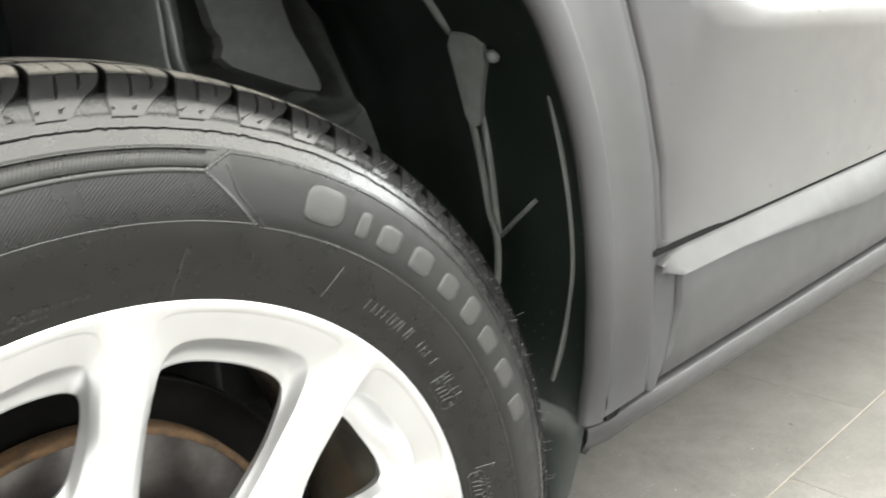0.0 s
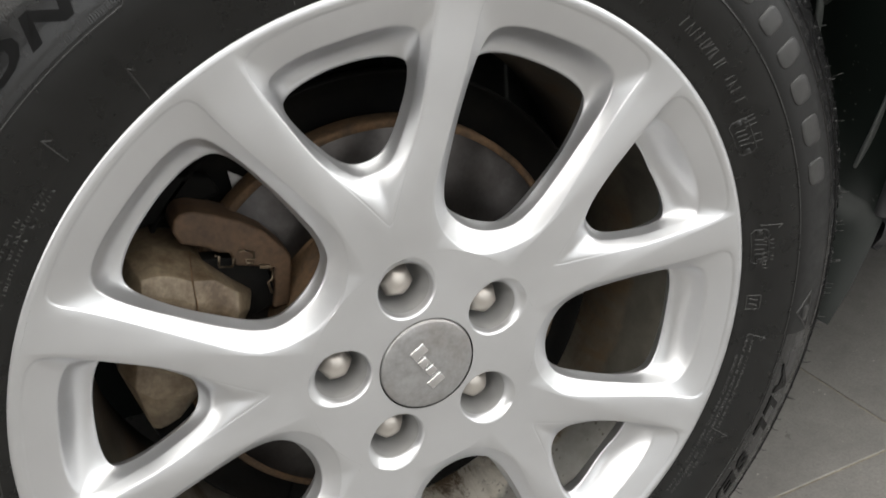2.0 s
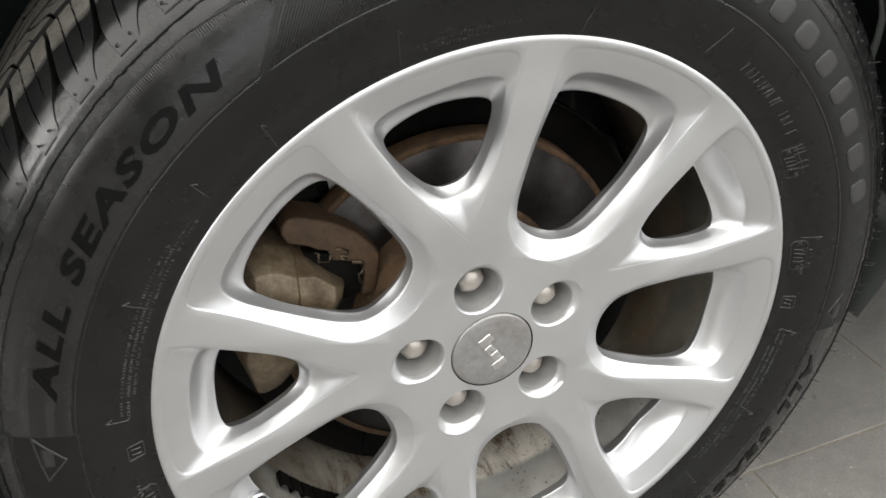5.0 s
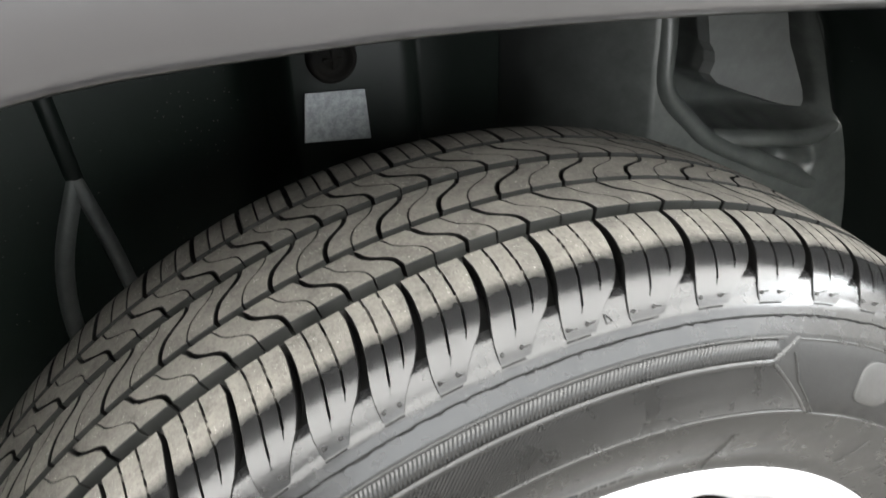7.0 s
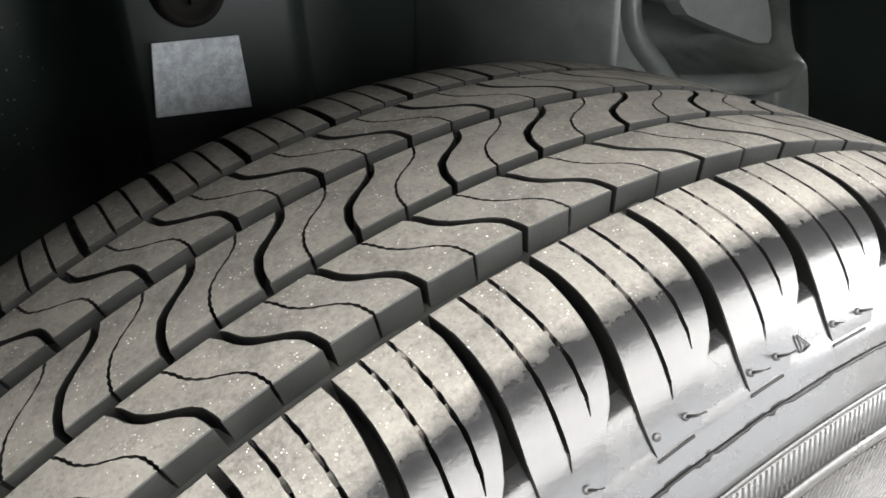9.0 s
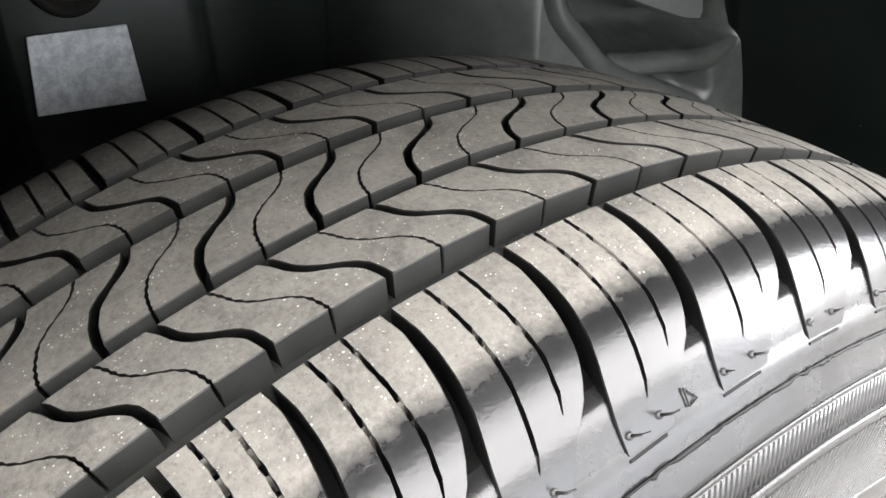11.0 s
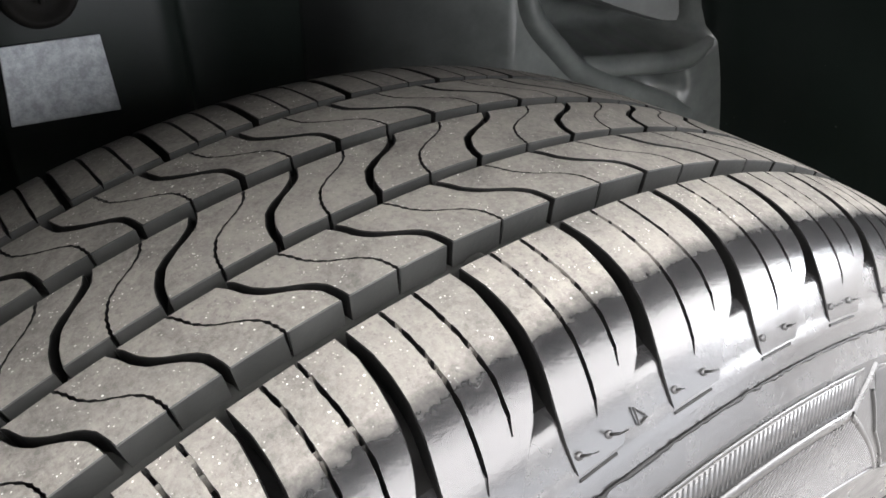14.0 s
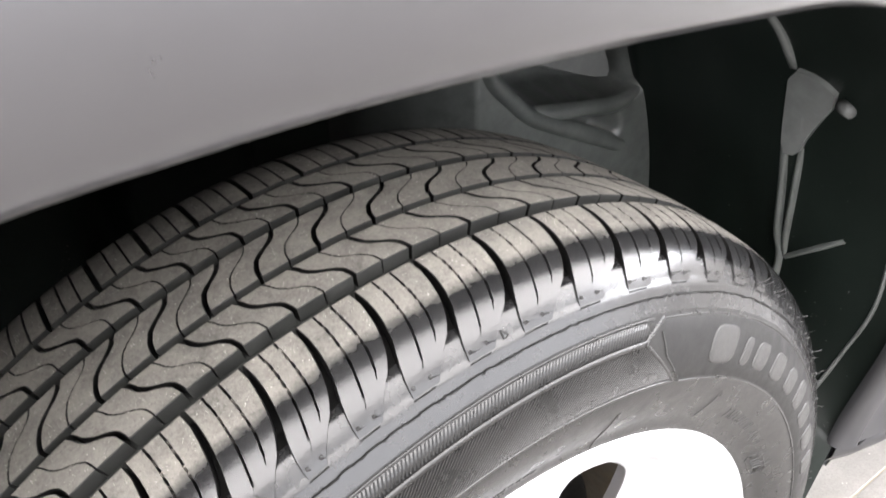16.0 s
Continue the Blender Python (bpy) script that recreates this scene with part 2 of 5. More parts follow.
M_GREYMARK = dark_rubber("worn_grey_lettering", (0.011, 0.0109, 0.0104), (0.019, 0.0187, 0.0177), 0.45, 0.5, 140)
M_FINEMARK = dark_rubber("fine_moulded_marks", (0.012, 0.0118, 0.011), (0.034, 0.033, 0.031), 0.45, 0.2, 300)
M_RIM = silver_paint("silver_wheel_paint", (0.57, 0.575, 0.585), 0.39, 0.85, 0.05)
M_POCKET = silver_paint("lug_pocket_paint", (0.36, 0.36, 0.355), 0.42, 0.4, 0.1)
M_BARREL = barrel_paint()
M_NUT = silver_paint("satin_lug_nut", (0.52, 0.485, 0.445), 0.40, 0.8, 0.0)
M_CAP = dirty("grey_centre_cap", (0.30, 0.30, 0.30), (0.24, 0.225, 0.215), 0.36, 30, 0.45, 0.7, 0.5, 0.1)
M_CHROME = material("chrome", (0.72, 0.72, 0.72), 0.14, 1.0)
M_DISC = dirty("brake_disc_steel", (0.085, 0.08, 0.078), (0.03, 0.025, 0.022), 0.36, 8, 0.4, 0.65, 0.8, 0.12)
M_RUST = dirty("rusty_cast_iron", (0.14, 0.08, 0.038), (0.055, 0.034, 0.018), 0.85, 60)
M_BRACKET = dirty("rust_brown_bracket", (0.105, 0.060, 0.031), (0.050, 0.030, 0.016), 0.7, 45)
M_CALIPER = dirty("dusty_cast_caliper", (0.19, 0.150, 0.100), (0.065, 0.042, 0.022), 0.50, 38, metal=0.15)
M_SPRING = dirty("spring_steel", (0.26, 0.21, 0.15), (0.12, 0.08, 0.045), 0.4, 90, metal=0.7)
M_SHIELD = dirty("dark_splash_shield", (0.004, 0.004, 0.004), (0.009, 0.008, 0.0065), 0.75, 30)
M_SHIELD.node_tree.nodes["Principled BSDF"].inputs["Specular IOR Level"].default_value = 0.1
M_BLACK = material("black_rubber", (0.012, 0.012, 0.012), 0.45)
M_LINER = liner_plastic()
M_WING = wing_steel()
# facets and ribs of the black plastic, paled for the light they catch
M_LINERPALE = dirty("pale_liner_plastic", (0.080, 0.084, 0.082), (0.135, 0.140, 0.136), 0.55, 14, 0.4, 0.7, 0.0, 0.15)
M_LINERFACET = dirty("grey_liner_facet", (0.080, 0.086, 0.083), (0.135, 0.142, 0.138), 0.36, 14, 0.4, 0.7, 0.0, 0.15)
M_LITHOUSING = lit_housing()
M_LINERRIB = dirty("lit_liner_rib", (0.062, 0.068, 0.065), (0.105, 0.111, 0.107), 0.40, 20, 0.4, 0.7, 0.0, 0.15)
M_INNER = dirty("black_coated_steel", (0.0052, 0.0078, 0.0064), (0.0100, 0.0142, 0.0118), 0.42, 9, 0.4, 0.7, 0.0, 0.1)
M_INNER.node_tree.nodes["Principled BSDF"].inputs["Specular IOR Level"].default_value = 0.22
M_LABEL = dirty("pale_foil_label", (0.46, 0.48, 0.49), (0.29, 0.305, 0.315), 0.55, 150, 0.40, 0.60, 0.0, 0.3)
M_BODY = silver_paint("silver_car_paint", (0.055, 0.0541, 0.0572), 0.31, 0.66, 0.75)
M_CLAD = silver_paint("grey_cladding", (0.031, 0.0308, 0.0326), 0.55, 0.1, 0.0)
M_GAP = material("panel_gap", (0.006, 0.006, 0.006), 0.9, 0.0, 0.1)
M_TILE = tile_face()
M_GROUT = dirty("pale_grout", (0.30, 0.27, 0.215), (0.20, 0.18, 0.145), 0.9, 25)
M_DARKWALL = dirty("dark_grey_wall_paint", (0.075, 0.075, 0.078), (0.06, 0.06, 0.062), 0.7, 2.0, 0.4, 0.7, 0.0, 0.05)
M_WALL = dirty("white_wall_paint", (0.74, 0.73, 0.71), (0.69, 0.68, 0.66), 0.7, 2.0, 0.4, 0.7, 0.0, 0.05)

# ---------------------------------------------------------------- mesh helpers
def mesh_of(name, verts, faces, mats, index=None, smooth=True):
    me = bpy.data.meshes.new(name)
    me.from_pydata([tuple(map(float, v)) for v in verts], [], [tuple(int(i) for i in f) for f in faces])
    for m in mats if isinstance(mats, (list, tuple)) else (mats,):
        me.materials.append(m)
    if index is not None:
        me.polygons.foreach_set("material_index", np.asarray(index, dtype=np.int32))
    me.polygons.foreach_set("use_smooth", np.full(len(me.polygons), smooth))
    me.update()
    return me


def part(name, me, parent=None, label=""):
    ob = new(name, me)
    if parent is not None:
        ob.parent = parent
    return tagged(ob, label) if label else ob


def empty(name, place, label, category, group="", kind=""):
    ob = new(name)
    ob.empty_display_size = 0.05
    ob.matrix_world = Matrix.Translation(place)
    return tagged(ob, label, category, group, kind)


def sheet(rows, closed_u=False, closed_v=False, flip=False):
    """Quads over a grid of points rows[i][j]."""
    rows = np.asarray(rows, float)
    a, b = rows.shape[:2]
    i, j = np.meshgrid(np.arange(a if closed_v else a - 1), np.arange(b if closed_u else b - 1), indexing="ij")
    i2, j2 = (i + 1) % a, (j + 1) % b
    f = np.stack([i * b + j, i * b + j2, i2 * b + j2, i2 * b + j], -1).reshape(-1, 4)
    return rows.reshape(-1, 3), (f[:, ::-1] if flip else f)


def joined(pieces):
    verts, faces, n = [], [], 0
    for v, f in pieces:
        verts.extend(v)
        faces.extend([tuple(int(k) + n for k in q) for q in f])
        n += len(v)
    return verts, faces


def box(x0, x1, y0, y1, z0, z1, b=0.0):
    """A block with bevelled edges."""
    bm = bmesh.new()
    bmesh.ops.create_cube(bm, size=1.0)
    for v in bm.verts:
        v.co = Vector(((x0 + x1) / 2 + v.co.x * (x1 - x0), (y0 + y1) / 2 + v.co.y * (y1 - y0), (z0 + z1) / 2 + v.co.z * (z1 - z0)))
    if b:
        bmesh.ops.bevel(bm, geom=bm.edges[:], offset=b, segments=2, affect="EDGES", profile=0.6)
    bm.verts.ensure_lookup_table()
    for k, v in enumerate(bm.verts):
        v.index = k
    out = [tuple(v.co) for v in bm.verts], [tuple(v.index for v in f.verts) for f in bm.faces]
    bm.free()
    return out


def slab(outline, y0, y1, b=0.0, segments=2):
    """A plate of the given (x, z) outline between y0 and y1, with bevelled edges."""
    bm = bmesh.new()
    face = bm.faces.new([bm.verts.new((x, y0, z)) for x, z in outline])
    ext = bmesh.ops.extrude_face_region(bm, geom=[face])
    for v in ext["geom"]:
        if isinstance(v, bmesh.types.BMVert):
            v.co.y = y1
    bmesh.ops.recalc_face_normals(bm, faces=bm.faces[:])
    if b:
        bmesh.ops.bevel(bm, geom=bm.edges[:], offset=b, segments=segments, affect="EDGES", profile=0.6)
    for k, v in enumerate(bm.verts):
        v.index = k
    out = [tuple(v.co) for v in bm.verts], [tuple(v.index for v in f.verts) for f in bm.faces]
    bm.free()
    return out


def tube(path, radius, sides=8, tip=1.0):
    """A round bar along a path of points."""
    path = [Vector(p) for p in path]
    rows = []
    for k, p in enumerate(path):
        d = (path[min(k + 1, len(path) - 1)] - path[max(k - 1, 0)]).normalized()
        s = d.orthogonal().normalized()
        t = d.cross(s)
        r = radius * (1 + (tip - 1) * k / max(1, len(path) - 1))
        rows.append([p + (s * math.cos(a) + t * math.sin(a)) * r for a in np.linspace(0, 2 * math.pi, sides, endpoint=False)])
    v, f = sheet([[tuple(q) for q in row] for row in rows], closed_u=True)
    f = [tuple(q) for q in f] + [tuple(range(sides))[::-1], tuple(range(len(v) - sides, len(v)))]
    return v, f


def lathe(profile, steps=180, a0=0.0, a1=360.0, flip=False):
    """Turns (y, r) points round the wheel's axis; angle 0 is up, and grows towards +x."""
    whole = a1 - a0 >= 359.99
    a = np.radians(np.linspace(a0, a1, steps, endpoint=not whole))
    pr = np.asarray(profile, float)
    rows = np.stack([pr[:, 1:2] * np.sin(a), np.repeat(pr[:, 0:1], len(a), 1), pr[:, 1:2] * np.cos(a)], -1)
    return sheet(rows, closed_u=whole, flip=flip)


def pol(angle, r, y):
    a = math.radians(angle)
    return (r * math.sin(a), y, r * math.cos(a))


def fill_smooth(pts, times=2, closed=True):
    """Rounds a polygon by cutting its corners."""
    p = np.asarray(pts, float)
    for _ in range(times):
        q = np.roll(p, -1, 0)
        p = np.stack([0.75 * p + 0.25 * q, 0.25 * p + 0.75 * q], 1).reshape(-1, p.shape[1])
    return p

# ---------------------------------------------------------------- the room
FLOOR_Y, TILE, JOINT = -0.010, 0.60, 0.0027
ground = part("ground", mesh_of("ground", *sheet([[(-9, -6, -0.0012), (9, -6, -0.0012)], [(-9, 6, -0.0012), (9, 6, -0.0012)]]), M_GROUT, smooth=False))
tagged(ground, "grey porcelain tile floor with pale grout joints", "floor", kind="structure")
tile_mesh = mesh_of("tile", *box(-TILE / 2 + JOINT / 2, TILE / 2 - JOINT / 2, -TILE / 2 + JOINT / 2, TILE / 2 - JOINT / 2, -0.012, 0.0, 0.0012), M_TILE, smooth=False)
for row in range(-5, 5):
    shift = 0.343 if row % 2 else 0.600
    for col in range(-4, 6):
        tile = part("tile", tile_mesh, ground)
        tile.location = (shift + (col + 0.5) * TILE, FLOOR_Y + (row + 0.5) * TILE, 0)
outer = [(row, col) for row in range(-10, 10) for col in range(-15, 15) if not (-5 <= row <= 4 and -4 <= col <= 5)]
pieces = []
for row, col in outer:
    cx, cy = (0.343 if row % 2 else 0.600) + (col + 0.5) * TILE, FLOOR_Y + (row + 0.5) * TILE
    pieces.append(box(cx - TILE / 2 + JOINT / 2, cx + TILE / 2 - JOINT / 2, cy - TILE / 2 + JOINT / 2, cy + TILE / 2 - JOINT / 2, -0.012, 0.0))
tagged(part("outer_tiles", mesh_of("outer_tiles", *joined(pieces), M_TILE, smooth=False), ground), kind="stuff")


def wall(name, x0, x1, y0, y1, z0, z1, label, mat=M_WALL):
    tagged(part(name, mesh_of(name, *box(x0, x1, y0, y1, z0, z1), mat, smooth=False)), label, name.split("_")[0], kind="structure")


wall("wall_north", -6, 6, 4.5, 4.65, 0.0, CEILING, "plain white painted wall of the workshop")
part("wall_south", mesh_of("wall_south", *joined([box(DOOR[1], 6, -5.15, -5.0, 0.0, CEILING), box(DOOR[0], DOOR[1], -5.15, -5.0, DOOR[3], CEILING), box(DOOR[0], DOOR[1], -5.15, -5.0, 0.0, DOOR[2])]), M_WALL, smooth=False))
# unseen wall, dark so that the rubber mirrors less light from this side
wall("wall_south_rear", -6, DOOR[0], -5.15, -5.0, 0.0, CEILING, "unseen dark grey wall beside the doorway, to dim reflections", M_DARKWALL)
tagged(bpy.data.objects["wall_south"], "plain white wall with an assumed wide doorway, out of view, open to daylight", "wall", kind="structure")
# the unseen wall behind the car is dark for the same reason
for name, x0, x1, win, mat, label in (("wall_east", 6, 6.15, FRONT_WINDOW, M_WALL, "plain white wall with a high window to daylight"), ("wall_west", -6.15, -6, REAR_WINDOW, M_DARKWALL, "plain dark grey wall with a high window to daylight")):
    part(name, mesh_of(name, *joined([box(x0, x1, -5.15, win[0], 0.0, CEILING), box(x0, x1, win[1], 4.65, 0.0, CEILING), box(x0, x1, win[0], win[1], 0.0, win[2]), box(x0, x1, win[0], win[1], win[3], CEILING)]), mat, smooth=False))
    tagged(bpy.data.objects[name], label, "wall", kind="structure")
wall("ceiling", -6.15, 6.15, -5.15, 4.65, CEILING, CEILING + 0.15, "plain white ceiling of the workshop")

# ---------------------------------------------------------------- the car round the wheel
ZC = 0.338          # height of the wheel's centre
car = empty("car", (0, 0, 0), "silver car with grey wheel arch cladding, standing on tiles", "car")

# the arch: an angular opening, from the rear foot over the top to the front foot
ARCH = [(-0.345, 0.36), (-0.385, 0.46), (-0.392, 0.56), (-0.352, 0.665), (-0.285, 0.748), (-0.215, 0.791), (-0.12, 0.7985), (-0.02, 0.7948), (0.08, 0.7866),
        (0.17, 0.776), (0.240, 0.752), (0.298, 0.698), (0.327, 0.648), (0.3495, 0.582), (0.3585, 0.50), (0.3545, 0.437), (0.3480, 0.405), (0.3405, 0.380)]


def curve_through(pts, steps=6):
    """Catmull-Rom through the points."""
    p = np.asarray(pts, float)
    q = np.vstack([2 * p[0] - p[1], p, 2 * p[-1] - p[-2]])
    out = []
    for k in range(1, len(q) - 2):
        for t in np.linspace(0, 1, steps, endpoint=False):
            a, b, c, d = q[k - 1], q[k], q[k + 1], q[k + 2]
            out.append(0.5 * ((2 * b) + (c - a) * t + (2 * a - 5 * b + 4 * c - d) * t * t + (3 * b - a - 3 * c + d) * t ** 3))
    out.append(p[-1])
    return np.array(out)


arch = curve_through(ARCH)
tang = np.gradient(arch, axis=0)
tang /= np.linalg.norm(tang, axis=1)[:, None]
arch_out = np.stack([-tang[:, 1], tang[:, 0]], 1)      # away from the wheel


def offset_arch(d):
    return arch + arch_out * d


# quarter panel with the rolled lip, out to the cladding's outer edge
def skin_y(z):
    """The body side's shape, by height."""
    return float(np.interp(z, [0.3, 0.49, 0.58, 0.66, 0.70, 0.82, 1.0, 1.2], [-0.116, -0.118, -0.126, -0.136, -0.137, -0.128, -0.112, -0.07]))


lip_rows = [(0.006, -0.108), (0.001, -0.113), (0.0, -0.1165), (0.0015, -0.1195), (0.006, -0.1225), (0.014, -0.1250), (0.022, -0.1266), (0.045, -0.1278)]
# the moulding has a flat flare round the opening and steps back behind it
flare_rows = [(0.006, -0.108), (0.001, -0.113), (0.0, -0.1165), (0.0012, -0.1200), (0.004, -0.1224), (0.010, -0.1238), (0.0190, -0.1244), (0.0220, -0.1236), (0.0240, -0.1212), (0.0270, -0.1200), (0.050, -0.1193), (0.066, -0.1189), (0.080, -0.1185), (0.0840, -0.1174), (0.0855, -0.110)]
CUT = 58            # from here on the lip belongs to the moulding ahead of the wheel
def tuck_along_sight(p, w):
    """Tucks the arch's front foot in, along the camera's opening line of sight: w is the share of the full tuck, faded
    out upwards.
    """
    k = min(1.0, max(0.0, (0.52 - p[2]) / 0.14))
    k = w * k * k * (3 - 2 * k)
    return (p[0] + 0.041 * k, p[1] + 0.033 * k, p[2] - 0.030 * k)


def down_to(line, floor):
    """The line cut off at the height floor, with as many points as before."""
    n = len(line)
    k = next((i for i, p in enumerate(line) if p[1] < floor), n)
    if k < n:
        t = (line[k - 1][1] - floor) / (line[k - 1][1] - line[k][1])
        line = np.vstack([line[:k], line[k - 1] + (line[k] - line[k - 1]) * t])
    at = np.linspace(0, len(line) - 1, n)
    return np.stack([np.interp(at, np.arange(len(line)), line[:, j]) for j in (0, 1)], 1)


part("wheel_arch_cladding", mesh_of("cladding", *sheet([[tuck_along_sight((x, y, z), 1 - min(1.0, d / 0.09)) for x, z in down_to(offset_arch(d)[CUT:], 0.3768 + 0.004 * max(0.0, 1 - d / 0.03))] for d, y in flare_rows]), M_CLAD), car, "satin grey wheel arch moulding with a rolled lip")
# the painted panel round the rest of the arch, from its rolled lip outwards
rows = [[(x, y, z) for x, z in offset_arch(d)[:CUT + 1]] for d, y in lip_rows]
edge_line = offset_arch(0.045)[:CUT + 1]
for t in (0.03, 0.07, 0.12, 0.18, 0.26, 0.36, 0.5, 0.65, 0.82, 1.0):
    row = []
    for x, z in edge_line:
        dx, dz = x + 0.02, z - 0.45
        far = min(1.58 / abs(dx) if abs(dx) > 1e-6 else 99.0, 0.80 / dz if dz > 1e-6 else 99.0)
        qx, qz = min(-0.02 + dx * far, 0.29), 0.45 + dz * far
        px_, pz_ = x + (qx - x) * t, z + (qz - z) * t
        w = min(1.0, t * 3.5)
        row.append((px_, -0.1278 * (1 - w) + skin_y(pz_) * w, pz_))
    rows.append(row)
part("quarter_panel", mesh_of("quarter_panel", *sheet(rows), M_BODY), car, "silver painted quarter panel with a rolled arch lip")
# the infill between the arch's front side and the door gap
rows = []
for z in np.linspace(0.372, 0.83, 40):
    edge = float(np.interp(z, [0.372, 0.380, 0.398, 0.43, 0.48, 0.4905, 0.50, 0.56, 0.63, 0.69, 0.83], [0.438, 0.4425, 0.4555, 0.4678, 0.4695, 0.4695, 0.449, 0.445, 0.427, 0.403, 0.367]))
    rows.append([(x, -0.114 - 0.0045 * min(1.0, k / 4), z) for k, x in enumerate(np.linspace(float(np.interp(z, [0.372, 0.50, 0.56, 0.62, 0.70, 0.83], [0.434, 0.434, 0.425, 0.400, 0.370, 0.300])), edge, 6))])
part("front_infill", mesh_of("front_infill", *sheet(rows), M_CLAD), car, "satin grey moulding ahead of the wheel arch")
# rear door: bulged skin with a crease that turns up to the light
rows = []
for z in np.r_[np.linspace(0.4925, 0.62, 16), np.linspace(0.625, 0.70, 16), np.linspace(0.72, 1.25, 16)]:
    hem = float(np.interp(z, [0.4925, 0.50, 0.56, 0.63, 0.69, 0.83, 1.25], [0.450, 0.452, 0.448, 0.430, 0.406, 0.370, 0.29]))
    row = []
    for k, x in enumerate(np.r_[hem, hem, hem + 0.0025, np.linspace(hem + 0.008, 2.4, 40)]):
        crease = float(np.interp(x, [0.45, 0.53, 0.58, 0.72, 0.9, 2.4], [0.74, 0.668, 0.660, 0.654, 0.642, 0.60]))
        y = np.interp(z - crease, [-0.2, -0.05, -0.012, 0.0, 0.012, 0.08, 0.3, 0.6], [-0.1175, -0.1285, -0.1330, -0.1335, -0.1310, -0.1085, -0.075, -0.03])
        flush = min(1.0, (x - hem) / 0.07)
        flush = flush * flush * (3 - 2 * flush)
        y = max(y, -0.1200) * (1 - flush) + y * flush
        row.append((x, y + ((0.020, 0.0035, 0.0006)[k] if k < 3 else 0.0), z))
    rows.append(row)
part("door", mesh_of("door", *sheet(rows), M_BODY), car, "silver painted rear door skin with a lower crease")
# sill below the door: a ledge that faces up, a flat side, then the rocker strip
sx = np.r_[np.linspace(0.444, 0.46, 4), np.linspace(0.48, 2.4, 30)]
rows = []
for d, y in ((0.0125, -0.100), (0.0115, -0.121), (0.0095, -0.1235)):
    rows.append([(x, y, 0.4775 + d * min(1, (x - 0.436) / 0.03) + 0.0) for x in sx])
for u, y in ((0.0, -0.1285), (0.15, -0.1345), (0.3, -0.1360)):
    rows.append([(x, y if x > 0.452 else -0.122, 0.4765 - u * float(np.interp(x, [0.45, 0.57, 0.81, 2.4], [0.012, 0.016, 0.075, 0.09])) ) for x in sx])
part("sill_ledge", mesh_of("sill_ledge", *sheet(rows, flip=True), M_CLAD), car, "satin grey upper ledge of the sill")
rows = []
for z, y in ((0.480, -0.1150), (0.466, -0.1225), (0.44, -0.1240), (0.400, -0.1215), (0.380, -0.1170), (0.3765, -0.112), (0.3765, -0.09)):
    left = float(np.interp(z, [0.372, 0.380, 0.398, 0.43, 0.48], [0.4415, 0.446, 0.459, 0.4713, 0.473]))
    rows.append([(x, y, z) for x in np.r_[left, left + 0.0008, left + 0.003, np.linspace(0.49, 2.4, 40)]])
for row in rows:
    row[0] = (row[0][0], row[0][1] + 0.012, row[0][2])
    row[1] = (row[1][0], row[1][1] + 0.0012, row[1][2])
part("sill", mesh_of("sill", *sheet(rows, flip=True), M_CLAD), car, "satin grey sill moulding")
rows = []
for z, y in ((0.3708, -0.098), (0.3704, -0.1150), (0.3690, -0.1168), (0.358, -0.1155), (0.3465, -0.109), (0.345, -0.08), (0.345, 0.3)):
    row = []
    for x in np.linspace(0.352, 2.4, 60):
        # the strip's rear end is shifted along the same line of sight
        k = min(1.0, max(0.0, (0.44 - x) / 0.088))
        drop = float(np.interp(x, [0.34, 0.38, 0.42], [0.004, -0.003, 0.0])) - (float(np.interp(x, [0.36, 0.90, 2.4], [0.0, 0.011, 0.03])) if z < 0.365 else 0.0)
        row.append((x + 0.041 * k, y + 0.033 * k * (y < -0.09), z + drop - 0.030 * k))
    rows.append(row)
part("rocker_strip", mesh_of("rocker_strip", *sheet(rows, flip=True), M_CLAD), car, "thin grey rocker strip under the sill")
for k in (box(0.40, 2.4, -0.098, 0.30, 0.352, 0.376), box(0.43, 2.4, -0.105, 0.30, 0.372, 0.49), box(0.40, 2.4, -0.10, 0.2, 0.491, 1.2), box(-1.6, -0.42, -0.10, 0.3, 0.36, 1.2), box(-1.6, 0.5, -0.10, 0.33, 0.86, 1.2)):
    part("body_structure", mesh_of("body_structure", *k, M_GAP, smooth=False), car, "dark body structure behind the panels")
part("underbody", mesh_of("underbody", *box(-1.6, 2.4, 0.345, 1.60, 0.10, 1.25, 0.01), M_GAP, smooth=False), car, "dark underside of the car")
part("door_gap", mesh_of("door_gap", *box(0.438, 2.4, -0.1190, -0.106, 0.4890, 0.4936), M_GAP, smooth=False), car, "dark gap under the door")

# ---- the liner inside the arch
TUCK = 0.016


def liner_d(y, s):
    """How far the liner stands behind the lip, by depth y and place s along the arch (0 rear foot, 1 front foot)."""
    return TUCK + 0.012 * (1 - math.exp(-(y + 0.10) / 0.04))


